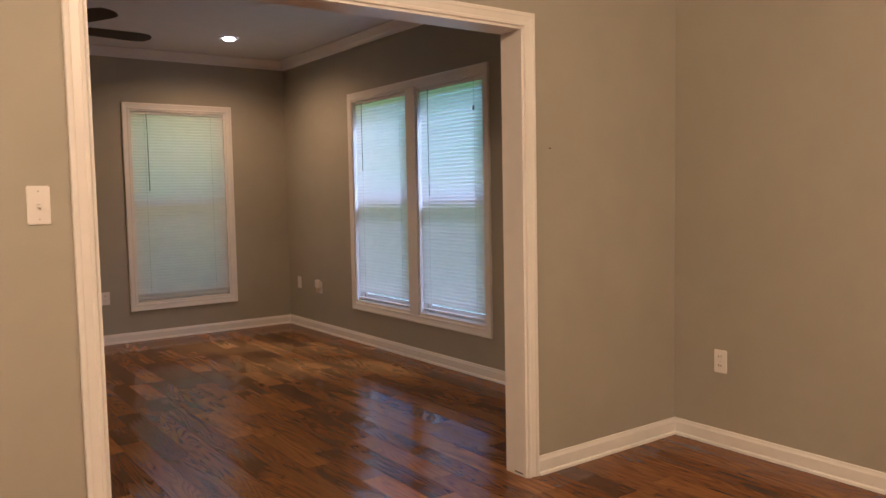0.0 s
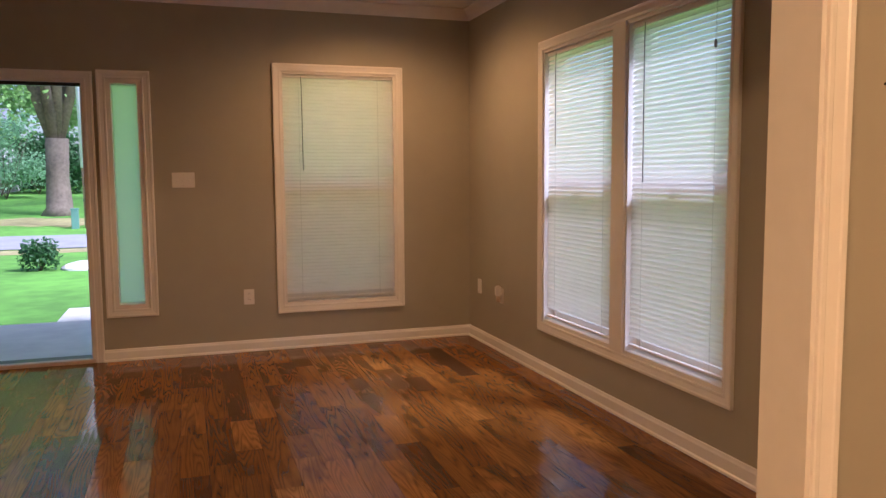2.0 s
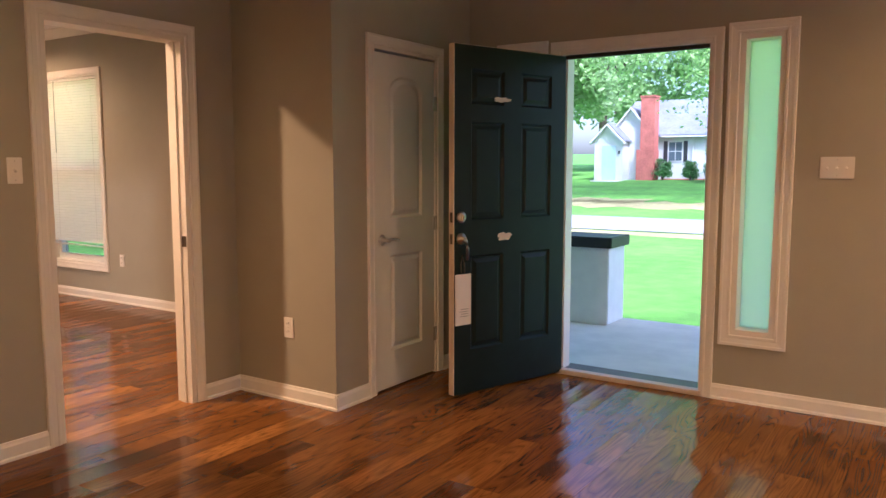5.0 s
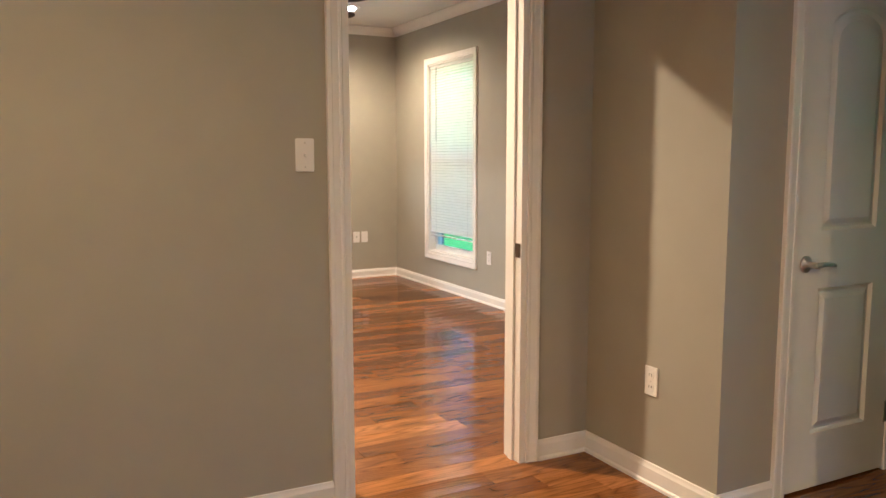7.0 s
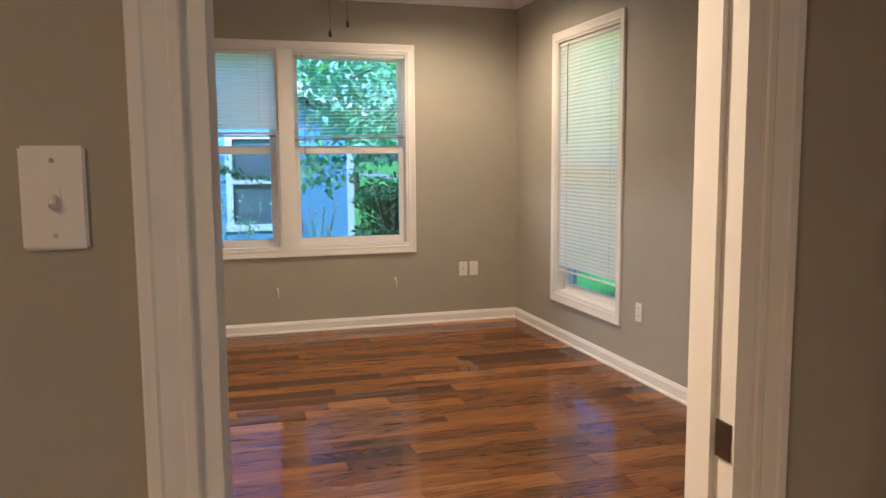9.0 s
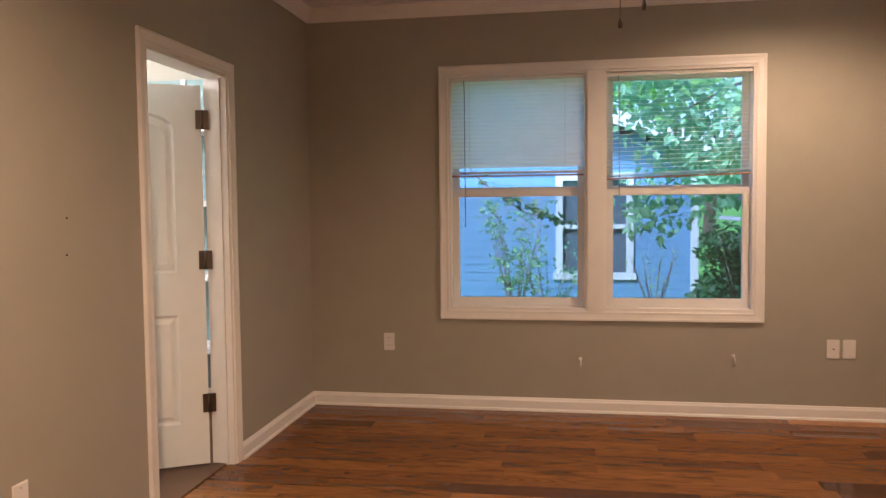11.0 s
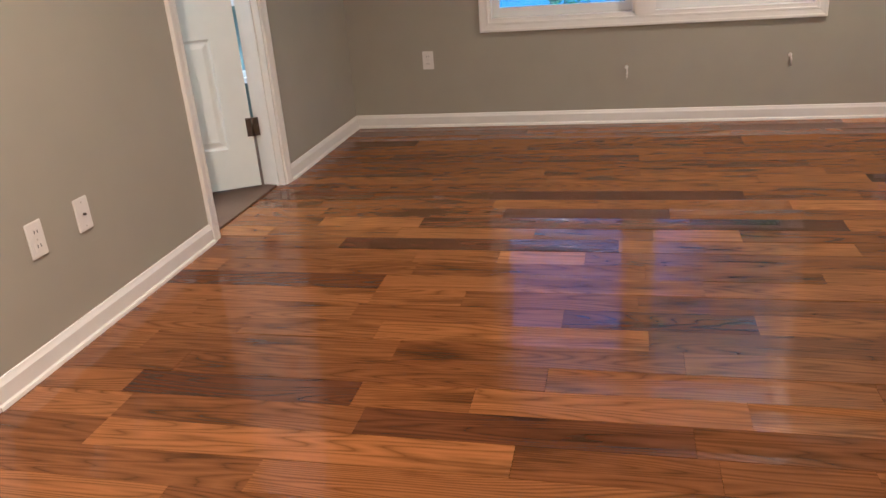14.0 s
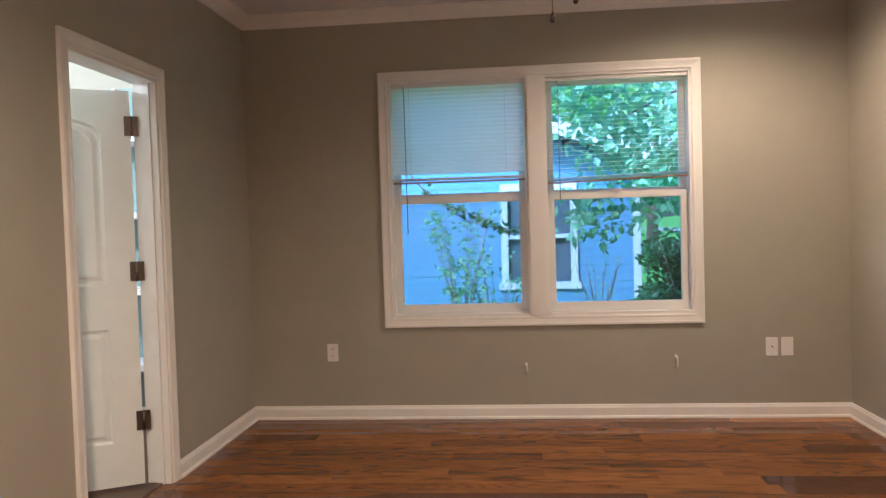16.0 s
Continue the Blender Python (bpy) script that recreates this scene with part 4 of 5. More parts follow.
# ---- outdoors ----
def ground_z(x, y):
    z = -0.30
    if y > 28:
        z += 0.85 * min(1.0, (y - 28) / 21.0) + 0.02 * max(0.0, y - 49)
    return z


bm = bmesh.new()
xs = [-400, -150, -80] + list(range(-50, 51, 4)) + [80, 150, 400]
ys = [-400, -100, -40] + list(range(-12, 80, 4)) + [100, 140, 200, 400]
grid = [[bm.verts.new((x, y, ground_z(x, y))) for y in ys] for x in xs]
for i in range(len(xs) - 1):
    for j in range(len(ys) - 1):
        f = bm.faces.new((grid[i][j], grid[i + 1][j], grid[i + 1][j + 1], grid[i][j + 1]))
        f.smooth = True
solid("ground", bm, GRASS, "bright green mown lawn", "lawn", "structure")


def strip(name, x0, x1, y0, y1, lift, mat, label, category, wob=0.0, seed=1):
    """A thin sheet that follows the ground, with an uneven edge."""
    rnd = random.Random(seed)
    bm = bmesh.new()
    n = 40
    rows = []
    for i in range(n + 1):
        x = x0 + (x1 - x0) * i / n
        a, b = y0 + rnd.uniform(-wob, wob), y1 + rnd.uniform(-wob, wob)
        rows.append([bm.verts.new((x, a + (b - a) * k / 4, ground_z(x, a + (b - a) * k / 4) + lift)) for k in range(5)])
    for r0, r1 in zip(rows, rows[1:]):
        for k in range(4):
            bm.faces.new((r0[k], r1[k], r1[k + 1], r0[k + 1]))
    return solid(name, bm, mat, label, category, "structure")


strip("road", -120, 120, 21.8, 26.8, 0.02, ROADM, "pale grey asphalt road", "road", 0.05)
strip("grass_verge", -60, 60, 20.6, 21.8, 0.008, DRYGR, "dry yellowish grass verge by the road", "verge", 0.25, 3)
strip("bare_ground", -16, 8, 30.2, 33.5, 0.012, DRYGR, "worn dry patch of lawn under the tree", "lawn", 0.7, 4)
strip("bare_ground", -30, -9, 32.2, 34.2, 0.012, DRYGR, "worn dry patch of lawn across the road", "lawn", 0.7, 5)

bm = boxed(-4.5, 2.2, YF + EXT, 9.82, -0.5, -0.08, bevel=0.012)
solid("porch_floor", bm, CONC, "grey concrete porch slab", "porch", "structure")
bm = boxed(-0.45, 0.85, 9.83, 11.5, -0.5, -0.2, bevel=0.012)
solid("walk_slab", bm, CONC, "pale concrete step slab on the lawn", "pavement", "structure")
# overhang added out of view to cut sky light on the front blinds
solid("eave", boxed(XW - 0.6, XR + 0.6, YF + EXT, YF + EXT + 1.5, 2.66, 2.78), STUCCO, "unseen white boxed eave added to shade the front windows", "eave", "structure")
pm = thing("door_mat", pose(-0.09, 7.76, -0.08), "dark flat door mat on the porch", "mat")
part("mat", boxed(-0.33, 0.33, -0.1, 0.1, 0, 0.012, bevel=0.004), SHUT, pm)

pr = thing("porch_pier", pose(-1.34, 9.57, -0.08), "white porch pier with a flat black cap", "pillar")
part("shaft", boxed(-0.25, 0.25, -0.2, 0.2, 0, 0.705, bevel=0.008), STUCCO, pr)
part("cap", boxed(-0.285, 0.285, -0.235, 0.235, 0.705, 0.80, bevel=0.008), CAPBLK, pr, "flat black cap")

LEAF_QUAD = [(0, 0, 0), (0.32, 0.5, 0.06), (0, 1, 0), (-0.32, 0.5, 0.06)]


def leaves(bm, centre, spread, count, size, rnd, flat=0.75, droop=0.0):
    """A loose clump of small folded leaves round a point."""
    for _ in range(count):
        v = Vector((rnd.gauss(0, 1), rnd.gauss(0, 1), rnd.gauss(0, flat)))
        v = v.normalized() * spread * rnd.random() ** 0.45
        m = Matrix.Translation(Vector(centre) + v) @ Euler((rnd.uniform(-1.2, 1.2) - droop, rnd.uniform(-1, 1), rnd.uniform(0, 6.28))).to_matrix().to_4x4() @ Matrix.Scale(size * rnd.uniform(0.6, 1.3), 4)
        q = [bm.verts.new(m @ Vector(p)) for p in LEAF_QUAD]
        bm.faces.new((q[0], q[1], q[2]))
        bm.faces.new((q[0], q[2], q[3]))


def tree(x, y, height, trunk_r, crown_r, seed, label, fork=0.3, clumps=60, per=70, size=0.28, leaf=None, crown_low=0.3):
    rnd = random.Random(seed)
    z = ground_z(x, y)
    t = thing("tree", pose(x, y, z - 0.05), label, "tree", "trees")
    bm = bmesh.new()
    fz = height * fork
    flare = [(0, 0, 0), (0.02, 0, 0.35), (0.0, 0.03, fz * 0.5), (0.05, 0.0, fz)]
    tube(bm, flare, [trunk_r * 1.55, trunk_r * 1.1, trunk_r * 0.93, trunk_r * 0.95], 16)
    tips = []
    for k in range(6):
        a = k * 1.05 + rnd.uniform(-0.3, 0.3)
        reach = crown_r * rnd.uniform(0.45, 0.8)
        p1 = Vector((math.cos(a) * reach * 0.22, math.sin(a) * reach * 0.22, fz + (height - fz) * 0.28))
        p2 = Vector((math.cos(a) * reach * 0.6, math.sin(a) * reach * 0.6, fz + (height - fz) * rnd.uniform(0.45, 0.6)))
        p3 = Vector((math.cos(a) * reach, math.sin(a) * reach, fz + (height - fz) * rnd.uniform(0.55, 0.85)))
        tube(bm, [(0, 0, fz - trunk_r * 0.6), p1, p2, p3], [trunk_r * 0.62, trunk_r * 0.42, trunk_r * 0.24, trunk_r * 0.06], 9)
        tips += [p2, p3]
    for f in bm.faces:
        f.smooth = True
    part("trunk", bm, BARK, t)
    bm = bmesh.new()
    for k in range(clumps):
        a, e = rnd.uniform(0, 6.28), rnd.uniform(-0.55, 1.0)
        rr = crown_r * rnd.uniform(0.35, 1.0)
        c = (math.cos(a) * rr * math.cos(e * 1.2), math.sin(a) * rr * math.cos(e * 1.2), max(height * crown_low, height * (0.5 + crown_low * 0.3) + math.sin(e * 1.3) * height * 0.42))
        leaves(bm, c, crown_r * rnd.uniform(0.16, 0.3), per, size, rnd)
    part("crown", bm, leaf or LEAF, t)
    return t


def bush(x, y, r, h, seed, label, leaf=None, z=None, count=900, size=0.06):
    rnd = random.Random(seed)
    b = thing("bush", pose(x, y, (ground_z(x, y) if z is None else z) - 0.03), label, "bush", "bushes")
    bm = bmesh.new()
    for k in range(14):
        a = k * 2.4
        tube(bm, [(0, 0, 0), (math.cos(a) * r * 0.35, math.sin(a) * r * 0.35, h * 0.45), (math.cos(a) * r * 0.6, math.sin(a) * r * 0.6, h * 0.8)], [0.012, 0.008, 0.004], 5)
    part("stems", bm, BARK, b)
    bm = bmesh.new()
    for k in range(16):
        a, e = rnd.uniform(0, 6.28), rnd.random()
        rr = r * 0.62 * (1 - 0.5 * e)
        leaves(bm, (math.cos(a) * rr, math.sin(a) * rr, h * (0.2 + 0.62 * e)), r * 0.42, count // 16, size, rnd)
    part("foliage", bm, leaf or LEAFD, b)
    return b


tree(-3.75, 35.0, 17, 0.45, 8.5, 11, "large old shade tree with a thick grey trunk", fork=0.18, clumps=130, per=230, size=0.2, crown_low=0.19)
for k, (x, y, h, r, cr) in enumerate(((-24, 66, 17, 0.35, 7), (-14, 70, 19, 0.4, 8), (-5, 68, 18, 0.4, 8), (6, 66, 16, 0.35, 7), (14, 60, 15, 0.3, 7), (-34, 62, 16, 0.35, 7), (-42, 58, 15, 0.3, 7), (-21.5, 52, 14, 0.3, 4.5), (22, 64, 17, 0.4, 8), (-9, 78, 22, 0.4, 9), (-28, 80, 22, 0.4, 9), (2, 82, 22, 0.4, 9))):
    tree(x, y, h, r, cr, 40 + k, "leafy green tree far across the road", fork=0.3, clumps=85, per=120, size=0.48, crown_low=0.2, leaf=LEAFF)
for k, (x, y) in enumerate(((-6.5, 54), (-2.5, 55), (1.5, 54), (5.5, 56), (-8.5, 60), (9.5, 55), (-6.9, 50.5), (-4.6, 51.5))):
    bush(x, y, 2.4, 3.6, 70 + k, "dark green hedge shrub at the wood's edge", LEAFD, count=1300, size=0.34)
bush(-1.62, 17.0, 0.42, 0.62, 5, "small dark green shrub on the lawn", LEAFD, count=1500, size=0.075)
rk = thing("rock_slab", pose(-0.85, 17.0, -0.31), "low pale flat rock on the lawn", "rock")
bm = bmesh.new()
bmesh.ops.create_icosphere(bm, subdivisions=3, radius=1.0)
for v in bm.verts:
    n = noise.noise(v.co * 1.7) * 0.25
    v.co = Vector((v.co.x * (0.42 + n * 0.3), v.co.y * 0.34, max(-0.1, v.co.z * (0.17 + 0.1 * n))))
part("stone", bm, ROCK, rk)

po = thing("utility_pole", pose(-2.1, 29.5, ground_z(-2.1, 29.5) - 0.1), "weathered wooden utility pole with a pale upper sleeve", "utility pole")
part("pole", tube(bmesh.new(), [(0, 0, 0), (-0.03, 0, 2.0), (-0.16, 0, 10.0)], [0.14, 0.13, 0.1], 12), POLEW, po)
part("sleeve", tube(bmesh.new(), [(-0.04, -0.02, 2.1), (-0.155, -0.02, 9.6)], [0.145, 0.125], 12), STUCCO, po, "pale grey sleeve")
part("band", tube(bmesh.new(), [(-0.015, 0, 1.0), (-0.015, 0, 1.05)], 0.147, 12), SHUT, po)
ub = thing("utility_box", pose(-2.5, 29.3, ground_z(-2.5, 29.3)), "small green utility pedestal box", "utility box")
part("body", boxed(-0.11, 0.11, -0.11, 0.11, -0.02, 0.62, bevel=0.015), BOXGR, ub)
part("lid", boxed(-0.125, 0.125, -0.125, 0.125, 0.62, 0.68, bevel=0.012), BOXGR, ub)


def wall_window(parent, x0, x1, z0, z1, y, shutters=True):
    w = part("window", boxed(x0, x1, y - 0.04, y + 0.02, z0, z1, bevel=0.01), HOUSEW, parent)
    mid, mx = (z0 + z1) / 2, (x0 + x1) / 2
    for a in ((x0 + 0.07, mx - 0.02, z0 + 0.07, mid - 0.02), (mx + 0.02, x1 - 0.07, z0 + 0.07, mid - 0.02), (x0 + 0.07, mx - 0.02, mid + 0.02, z1 - 0.07), (mx + 0.02, x1 - 0.07, mid + 0.02, z1 - 0.07)):
        part("pane", boxed(a[0], a[1], y - 0.05, y - 0.041, a[2], a[3]), DARKGL, w)
    if shutters:
        for sx in (x0 - 0.26, x1 + 0.03):
            part("shutter", boxed(sx, sx + 0.23, y - 0.05, y - 0.005, z0, z1, bevel=0.006), SHUT, parent)
    return w


def gable_roof(bm, x0, x1, y0, y1, z_eave, z_ridge, along="x", over=0.3, t=0.12):
    """Two roof slabs with a ridge along x or y."""
    if along == "x":
        ym = (y0 + y1) / 2
        for ye in (y0 - over, y1 + over):
            s = (z_ridge - z_eave) / abs(ym - (y0 if ye < ym else y1))
            ze = z_ridge - s * abs(ym - ye)
            p = [(x0 - over, ye, ze), (x1 + over, ye, ze), (x1 + over, ym, z_ridge), (x0 - over, ym, z_ridge)]
            v = [bm.verts.new(q) for q in p] + [bm.verts.new((q[0], q[1], q[2] + t)) for q in p]
            for f in ((0, 1, 2, 3), (4, 5, 6, 7), (0, 1, 5, 4), (1, 2, 6, 5), (2, 3, 7, 6), (3, 0, 4, 7)):
                bm.faces.new([v[i] for i in f])
    else:
        xm = (x0 + x1) / 2
        for xe in (x0 - over, x1 + over):
            s = (z_ridge - z_eave) / abs(xm - (x0 if xe < xm else x1))
            ze = z_ridge - s * abs(xm - xe)
            p = [(xe, y0 - over, ze), (xe, y1 + over, ze), (xm, y1 + over, z_ridge), (xm, y0 - over, z_ridge)]
            v = [bm.verts.new(q) for q in p] + [bm.verts.new((q[0], q[1], q[2] + t)) for q in p]
            for f in ((0, 1, 2, 3), (4, 5, 6, 7), (0, 1, 5, 4), (1, 2, 6, 5), (2, 3, 7, 6), (3, 0, 4, 7)):
                bm.faces.new([v[i] for i in f])
    return bm


def gable_wall(bm, x0, x1, y, z0, z_eave, z_ridge, deep):
    xm = (x0 + x1) / 2
    p = [(x0, z0), (x1, z0), (x1, z_eave), (xm, z_ridge), (x0, z_eave)]
    a, b = [bm.verts.new((u, y, z)) for u, z in p], [bm.verts.new((u, y + deep, z)) for u, z in p]
    bm.faces.new(a), bm.faces.new(b)
    for k in range(5):
        bm.faces.new((a[k], a[(k + 1) % 5], b[(k + 1) % 5], b[k]))
    return bm


# white cottage across the road
hz = ground_z(0, 49)
hs = thing("house", pose(HX, 49.0, hz + 0.05), "white cottage with grey roof and red brick chimney", "house")
part("wall", gable_wall(bmesh.new(), -1.7, 5.6, 0.0, -0.3, 2.65, 2.66, 8.0), HOUSEW, hs)
part("gable_wall", gable_wall(bmesh.new(), -1.7, 0.8, -0.8, -0.3, 2.75, 4.2, 4.0), HOUSEW, hs)
part("entry_wall", gable_wall(bmesh.new(), -2.35, -0.6, -1.9, -0.3, 2.35, 3.2, 1.8), HOUSEW, hs)
part("roof", gable_roof(bmesh.new(), -1.7, 5.6, 0.0, 8.0, 2.65, 4.85, "x", 0.3), SHINGLE, hs)
part("gable_roof", gable_roof(bmesh.new(), -1.7, 0.8, -0.8, 4.0, 2.75, 4.23, "y", 0.16, 0.08), SHINGLE, hs)
part("gable_trim", gable_roof(bmesh.new(), -1.7, 0.8, -0.98, -0.93, 2.63, 4.11, "y", 0.16, 0.12), HOUSEW, hs)
part("entry_roof", gable_roof(bmesh.new(), -2.35, -0.6, -1.9, 0.0, 2.35, 3.23, "y", 0.18, 0.08), SHINGLE, hs)
part("entry_trim", gable_roof(bmesh.new(), -2.35, -0.6, -2.1, -2.05, 2.23, 3.11, "y", 0.18, 0.12), HOUSEW, hs)
part("gutter", boxed(1.2, 5.9, -0.42, -0.32, 2.42, 2.52, bevel=0.02), HOUSEW, hs)
part("downspout", boxed(2.95, 3.03, -0.1, -0.01, -0.2, 2.45, bevel=0.01), HOUSEW, hs)
ch = part("chimney", boxed(0.0, 1.08, -1.25, -0.35, -0.3, 1.7, bevel=0.02), BRICK, hs, "red brick chimney")
part("flue_shaft", boxed(0.2, 1.05, -1.2, -0.4, 1.7, 4.75, bevel=0.02), BRICK, ch)
part("chimney_cap", boxed(0.16, 1.09, -1.24, -0.36, 4.75, 4.86, bevel=0.02), BRICK, ch)
wall_window(hs, 1.52, 2.42, 1.0, 2.22, 0.0)
wall_window(hs, 4.1, 5.0, 1.0, 2.22, 0.0)
part("entry_door", boxed(-1.85, -1.0, -1.96, -1.89, -0.1, 1.95, bevel=0.01), PALEBL, hs, "pale blue screen door")
part("entry_lamp", boxed(-0.84, -0.74, -1.99, -1.9, 1.45, 1.65, bevel=0.01), SHUT, hs)
part("step", boxed(-2.2, -0.5, -2.9, -1.9, -0.3, -0.1, bevel=0.02), CONC, hs)
part("foundation", boxed(1.1, 5.62, -0.03, -0.005, -0.3, 0.0), BRICK, hs)
for k, (dx, r) in enumerate(((1.55, 0.62), (3.15, 0.55), (4.5, 0.55), (6.2, 0.75))):
    bush(HX + dx, 48.0, r, r * 2.3, 90 + k, "clipped evergreen bush by the cottage wall", LEAFS, count=2200, size=0.11)
bush(-7.6, 45.5, 2.2, 4.6, 98, "tall leafy shrub beside the cottage", LEAFW, count=5200, size=0.17)
bush(-9.6, 47.0, 0.9, 2.6, 99, "tall shrub beside the cottage", LEAFW, count=1500, size=0.15)


# neighbour's house with lapped siding, beyond the double window
NX, NY0, NY1, NZ0 = -13.5, -6.0, 6.93, -0.5
nb = thing("neighbour_house", pose(NX, 0, 0), "neighbour house with pale blue lap siding", "house")
NWIN = (5.15, 6.04, 0.42, 1.74)


def rake(y):
    return 2.15 + (6.93 - y) * 0.33


def siding_board(bm, y0, y1, z, hgt):
    p = [(0.006, z), (0.0, z + hgt), (-0.05, z + hgt), (-0.05, z)]
    a, b = [bm.verts.new((u, y0, w)) for u, w in p], [bm.verts.new((u, y1, w)) for u, w in p]
    for k in range(4):
        bm.faces.new((a[k], a[(k + 1) % 4], b[(k + 1) % 4], b[k]))
    bm.faces.new(a), bm.faces.new(b)


z = NZ0
while z < 4.6:
    top_y = min(NY1, 6.93 - (z + 0.1 - 2.15) / 0.33) if z > 2.0 else NY1
    runs = [(NY0, top_y)]
    if NWIN[2] - 0.1 < z < NWIN[3]:
        runs = [(NY0, NWIN[0]), (NWIN[1], top_y)]
    for a, b in runs:
        if b - a > 0.1:
            bm = bmesh.new()
            siding_board(bm, a, b, z, 0.118)
            part("siding_board", bm, SIDING, nb)
    z += 0.115
part("wall", boxed(-6.0, -0.05, NY0, NY1 - 0.02, NZ0, 2.1), SIDING, nb)
part("corner_board", boxed(-0.06, 0.03, NY1 - 0.01, NY1 + 0.1, NZ0, 2.12, bevel=0.006), HOUSEW, nb)
bm = bmesh.new()
p = [(NY1 + 0.7, rake(NY1 + 0.7)), (-6.0, rake(-6.0)), (-6.0, rake(-6.0) + 0.2), (NY1 + 0.7, rake(NY1 + 0.7) + 0.2)]
a, b = [bm.verts.new((0.35, u, w)) for u, w in p], [bm.verts.new((-6.3, u, w)) for u, w in p]
for k in range(4):
    bm.faces.new((a[k], a[(k + 1) % 4], b[(k + 1) % 4], b[k]))
bm.faces.new(a), bm.faces.new(b)
part("roof", bm, SHINGLE, nb)
bm = sweep(bmesh.new(), [(0, 0), (0.2, 0), (0.2, 0.03), (0, 0.03)], (0.36, NY1 + 0.72, rake(NY1 + 0.7) - 0.02), (0.36, -6.0, rake(-6.0) - 0.02), (1, 0, 0), (0, 0, 1))
part("rake_board", bm, HOUSEW, nb)
w = part("window", bmesh.new(), HOUSEW, nb)
bm = bmesh.new()
y0, y1, z0, z1 = NWIN
zm = (z0 + z1) / 2
for a in ((y0 - 0.1, y0, z0, z1), (y1, y1 + 0.1, z0, z1), (y0 - 0.1, y1 + 0.1, z1, z1 + 0.1), (y0 - 0.14, y1 + 0.14, z0 - 0.1, z0), (y0, y1, zm - 0.03, zm + 0.03)):
    box(bm, -0.04, 0.04, a[0], a[1], a[2], a[3])
bm.to_mesh(w.data)
bm.free()
for a in ((z0, zm - 0.03), (zm + 0.03, z1)):
    part("pane", boxed(-0.03, -0.02, y0, y1, a[0], a[1]), DARKGL, w)


def vine(x, y, h, r, seed, label, leaf, count, size, lean=(0, 0)):
    """A thin loose shrub of arching canes with leaves scattered along them."""
    rnd = random.Random(seed)
    b = thing("shrub", pose(x, y, -0.32), label, "shrub", "shrubs")
    canes, bm2 = bmesh.new(), bmesh.new()
    for k in range(11):
        a = rnd.uniform(0, 6.28)
        pts = [Vector((0, 0, 0))]
        for s in range(1, 7):
            f = s / 6
            pts.append(Vector((math.cos(a) * r * f ** 1.4 + lean[0] * f + rnd.uniform(-0.04, 0.04), math.sin(a) * r * f ** 1.4 + lean[1] * f, h * f * rnd.uniform(0.85, 1.0))))
        tube(canes, pts, [0.01 - 0.0012 * i for i in range(7)], 5)
        for p in pts[2:]:
            leaves(bm2, p, 0.16, count // 55, size, rnd)
    part("canes", canes, BARK, b)
    part("foliage", bm2, leaf, b)
    return b


vine(-11.4, 4.62, 1.75, 0.38, 21, "thin leafy shrub against the neighbour's siding", LEAFW, 560, 0.075)
vine(-11.6, 5.0, 1.2, 0.5, 22, "low sparse shrub by the neighbour's wall", LEAFW, 300, 0.07)
vine(-12.4, 6.3, 1.15, 0.3, 23, "sparse thin shrub below the neighbour's window", LEAF, 160, 0.05)
bush(-11.6, 7.35, 0.8, 1.75, 24, "dense dark green bush beyond the neighbour's corner", LEAFD, z=-0.32, count=5200, size=0.085)


yt = thing("tree", pose(-11.2, 8.9, -0.35), "broad-leaved tree whose boughs hang before the double window", "tree", "trees")
trunk, crown_bm = bmesh.new(), bmesh.new()
tube(trunk, [(0, 0, 0), (0.05, -0.1, 1.6), (0.1, -0.3, 3.2), (0.2, -0.8, 4.6)], [0.17, 0.13, 0.1, 0.05], 12)
limbs = [
    [(0.1, -0.3, 3.0), (0.7, -1.2, 3.1), (1.3, -2.1, 2.85), (1.6, -2.8, 2.5)],
    [(0.1, -0.3, 3.2), (0.9, -1.0, 3.2), (1.6, -1.7, 2.75), (2.0, -2.3, 2.3)],
    [(0.1, -0.2, 2.7), (0.9, -0.9, 2.6), (1.5, -1.6, 2.4), (1.7, -2.2, 2.05)],
    [(0.1, -0.2, 2.7), (0.8, -1.6, 2.5), (1.1, -2.4, 2.15), (1.2, -2.9, 1.8)],
    [(0.15, -0.5, 3.8), (0.8, -1.7, 3.6), (1.4, -2.6, 3.3), (1.8, -3.3, 2.95)],
    [(0.2, -0.8, 4.4), (1.0, -1.4, 4.0), (1.6, -2.2, 3.6), (1.9, -2.9, 3.2)],
    [(0.1, -0.3, 3.4), (0.2, 0.6, 3.7), (0.6, 1.2, 3.5), (0.9, 1.6, 3.2)],
    [(0.1, -0.3, 3.2), (1.0, -0.4, 3.4), (1.8, -0.9, 3.1), (2.3, -1.5, 2.75)],
]
rnd = random.Random(77)
for l in limbs:
    tube(trunk, l, [0.05, 0.03, 0.016, 0.006], 7)
    for a, b2 in zip(l[1:], l[2:] + [l[-1]]):
        for k in range(12):
            f = rnd.random()
            c = Vector(a).lerp(Vector(b2), f) + Vector((rnd.uniform(-0.25, 0.25), rnd.uniform(-0.3, 0.3), rnd.uniform(-0.3, 0.25)))
            leaves(crown_bm, c, 0.27, 16, 0.11, rnd, droop=0.6)
part("trunk", trunk, BARK, yt)
part("crown", crown_bm, LEAFW, yt)
tw = thing("twig", pose(-10.0, 5.15, 0), "thin twig with small green leaves outside the window", "branch")
bm, lf = bmesh.new(), bmesh.new()
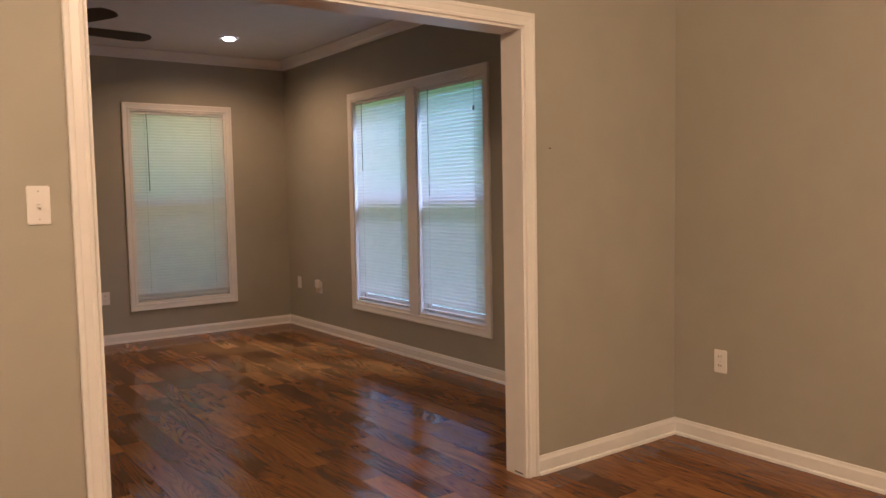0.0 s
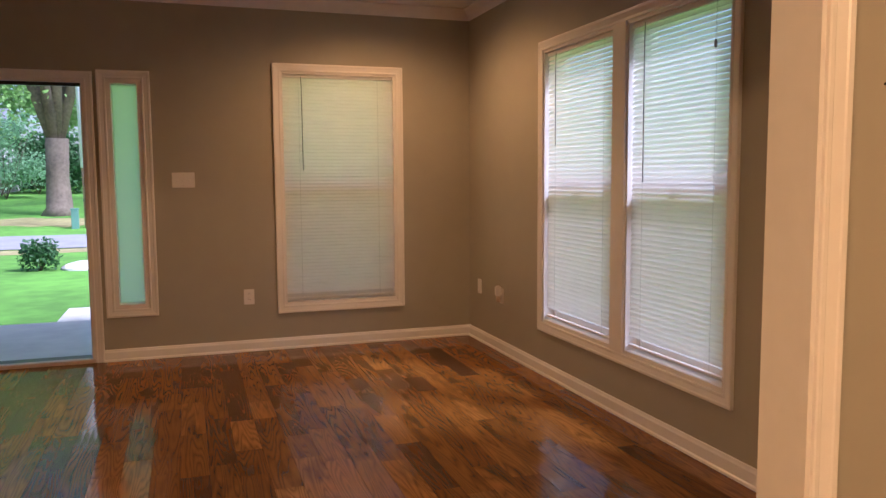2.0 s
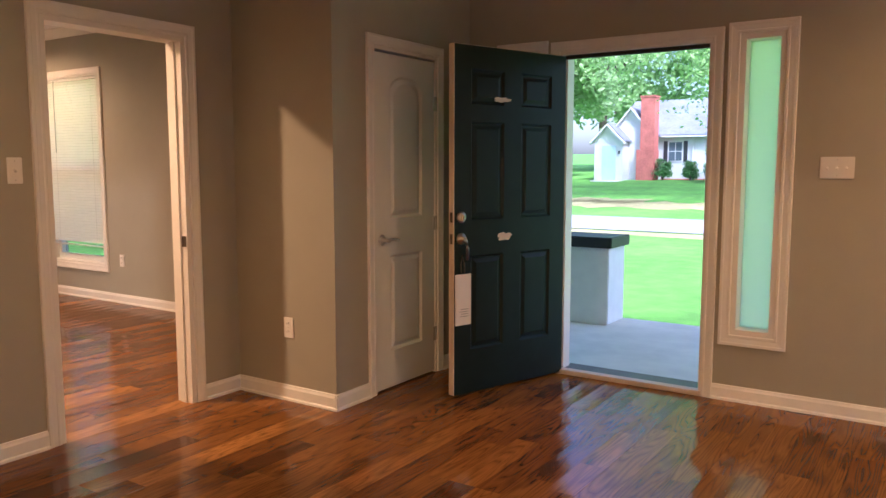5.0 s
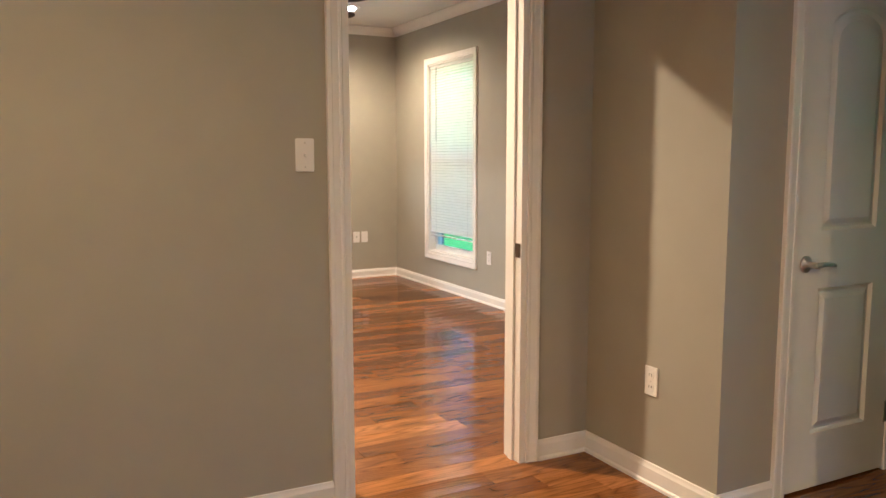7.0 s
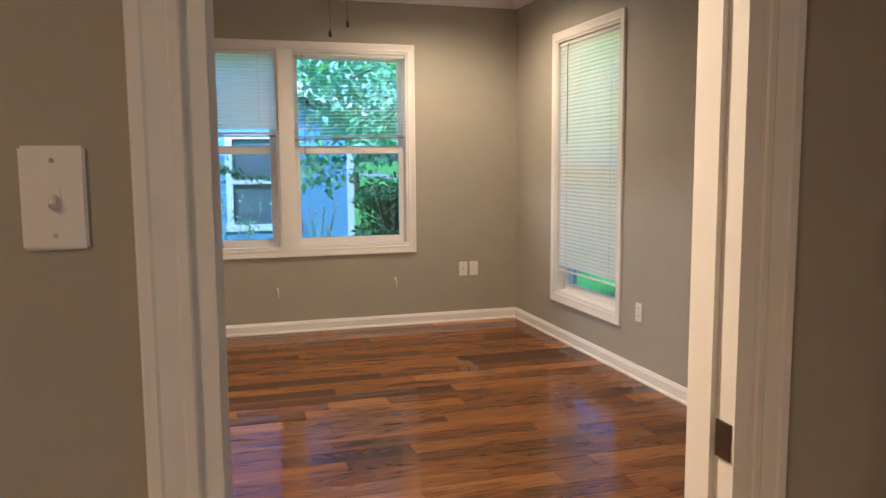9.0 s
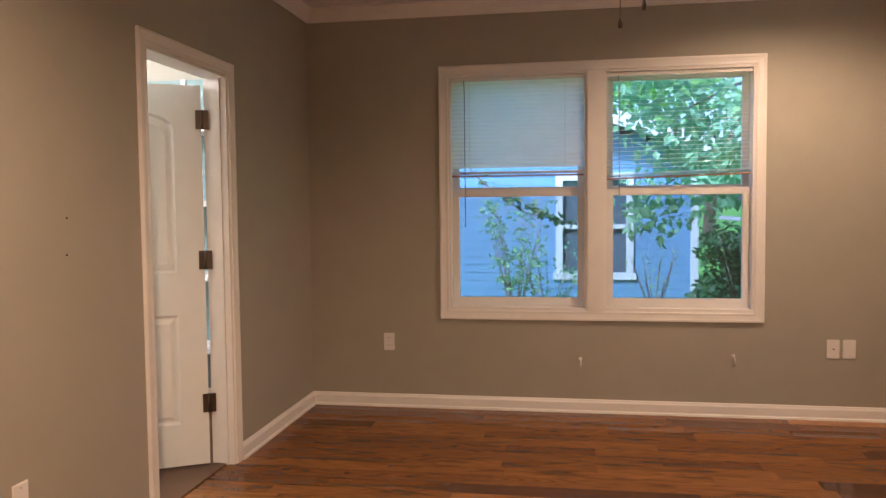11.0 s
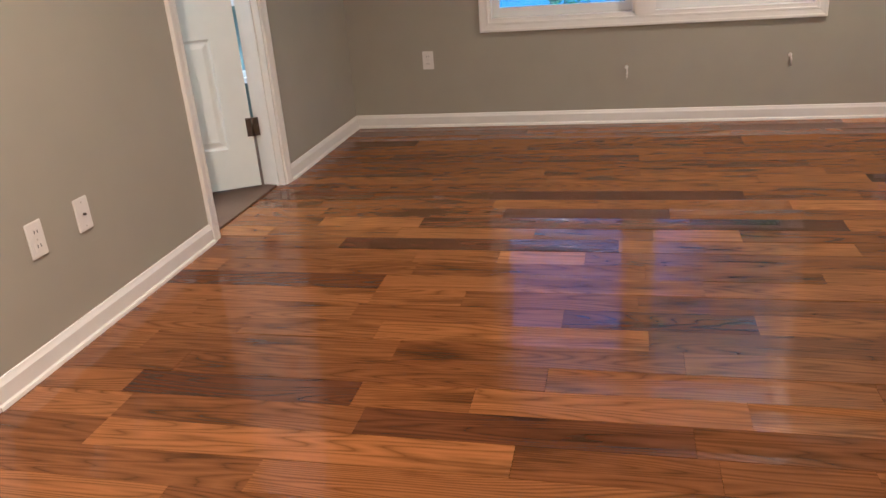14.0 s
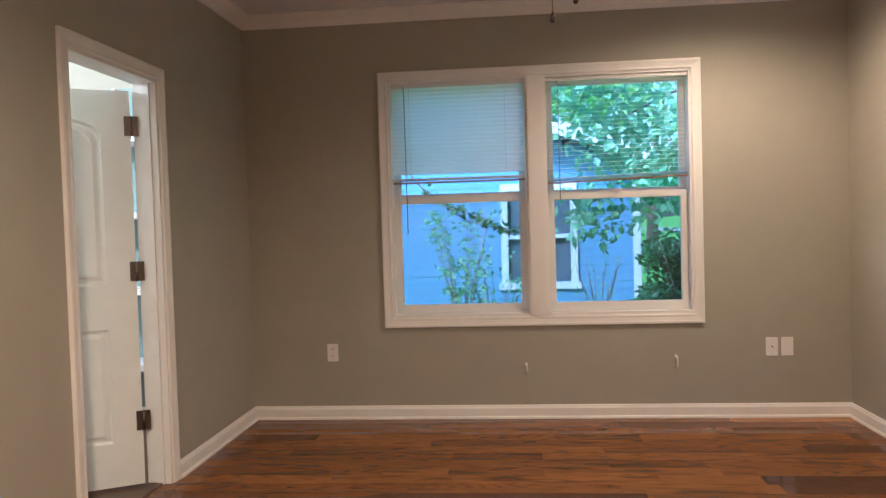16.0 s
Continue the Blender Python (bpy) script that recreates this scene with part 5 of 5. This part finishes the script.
tube(bm, [(0.2, -1.4, 2.4), (0.1, -0.75, 1.62), (0.05, -0.35, 1.32), (0, 0.05, 1.22), (0, 0.4, 1.16)], [0.014, 0.01, 0.007, 0.005, 0.003], 6)
for k in range(26):
    f = k / 25
    leaves(lf, (0.08 * (1 - f), -0.75 + 1.15 * f, 1.62 - 0.46 * f - 0.08 * math.sin(f * 3.1)), 0.07, 4, 0.085, rnd)
part("stem", bm, BARK, tw)
part("leaves", lf, LEAFD, tw)
for k, (x, y, h, r) in enumerate(((-30, 17, 8, 4), (-34, 6, 8, 4.5), (-42, 12, 10, 5.5), (-36, 26, 9, 5), (-30, -8, 9, 5))):
    tree(x, y, h, 0.3, r, 140 + k, "leafy green tree behind the neighbour house", fork=0.25, clumps=46, per=60, size=0.42, crown_low=0.15)

# ---- floor ----
PW = 0.13
fl = solid("floor", boxed(XW - EXT, XR + EXT, -3.32, YF + EXT, -0.28, -0.012), SUBFL, "dark red-brown oak plank floor, glossy and worn", "floor", "structure")


def plank_into(bm, x0, x1, y0, y1, z=0.0, cup=0.0007):
    """One plank: a cupped top with eased edges and sides down to the base."""
    g = 0.0005
    x0, x1, y0, y1 = x0 + g, x1 - g, y0 + g * 0.6, y1 - g * 0.6
    row = []
    for k in range(7):
        s = (0, 0.012, 0.25, 0.5, 0.75, 0.988, 1)[k]
        h = cup * (4 * (s - 0.5) ** 2 - 0.35)
        row.append((x0 + (x1 - x0) * s, z + h))
    a, b = [bm.verts.new((x, y0, h)) for x, h in row], [bm.verts.new((x, y1, h)) for x, h in row]
    for k in range(6):
        bm.faces.new((a[k], a[k + 1], b[k + 1], b[k]))
    low = [bm.verts.new((x, y, z - 0.013)) for x, y in ((x0, y0), (x1, y0), (x1, y1), (x0, y1))]
    bm.faces.new([*a, low[1], low[0]])
    bm.faces.new([*reversed(b), low[3], low[2]])
    bm.faces.new((a[0], b[0], low[3], low[0]))
    bm.faces.new((a[-1], b[-1], low[2], low[1]))


AREAS = [(XP, XR, -3.2, YF), (XW, XP, YS - 0.12, YF), (-4.04, -2.36, 0.0, YS - 0.12)]
LENGTHS = (0.35, 0.5, 0.62, 0.75, 0.9, 1.05, 1.2)
shared, picked = {}, 0
far = bmesh.new()
rnd = random.Random(9)
for ax0, ax1, ay0, ay1 in AREAS:
    x = ax0
    while x < ax1 - 0.005:
        w = min(PW, ax1 - x)
        y = ay0 - rnd.choice((0.0, 0.2, 0.45, 0.6))
        while y < ay1 - 0.01:
            ln = rnd.choice(LENGTHS)
            a, b = max(y, ay0), min(y + ln, ay1)
            y += ln
            if b - a < 0.02:
                continue
            dz, cup = rnd.uniform(-0.0004, 0.0004), rnd.choice((0.0004, 0.0009, 0.0016))
            near = ax0 == XW and -6.3 < x < -2.5 and a < 7.0 and picked < 295
            if near:
                key = (round(b - a, 3), round(w, 3), cup)
                if key not in shared:
                    bm = bmesh.new()
                    plank_into(bm, 0, w, 0, b - a, 0, cup)
                    shared[key] = finish(bm, "plank", PLANK1)
                p = new("plank", shared[key])
                p.parent = fl
                p.matrix_local = pose(x, a, dz, rnd.uniform(-0.08, 0.08), rnd.uniform(-0.4, 0.4), 0)
                picked += 1
            else:
                plank_into(far, x, x + w, a, b, dz, cup)
        x += PW
fp = part("far_planks", far, PLANK2, fl)
tagged(fp, kind="stuff")
part("bath_floor", boxed(XW, -4.16, 0.0, YS - 0.121, -0.012, -0.001), TILE, fl, "brown floor of the next room")

# a scrap on the living room floor
sc = thing("dry_leaf", pose(0.095, 4.86, 0.001, 0, 0, 35), "small dark curled dry leaf on the floor", "leaf")
bm = bmesh.new()
rows = []
for k in range(7):
    u = k / 6
    w = 0.016 * math.sin(math.pi * (0.08 + 0.84 * u))
    rows.append([bm.verts.new((-0.03 + 0.06 * u, w * s, 0.003 + 0.010 * abs(s) + 0.006 * (u - 0.5) ** 2 * 4)) for s in (-1, -0.5, 0, 0.5, 1)])
for r0, r1 in zip(rows, rows[1:]):
    for k in range(4):
        f = bm.faces.new((r0[k], r0[k + 1], r1[k + 1], r1[k]))
        f.smooth = True
bmesh.ops.solidify(bm, geom=list(bm.faces), thickness=0.0008)
part("blade", bm, CAPBLK, sc)
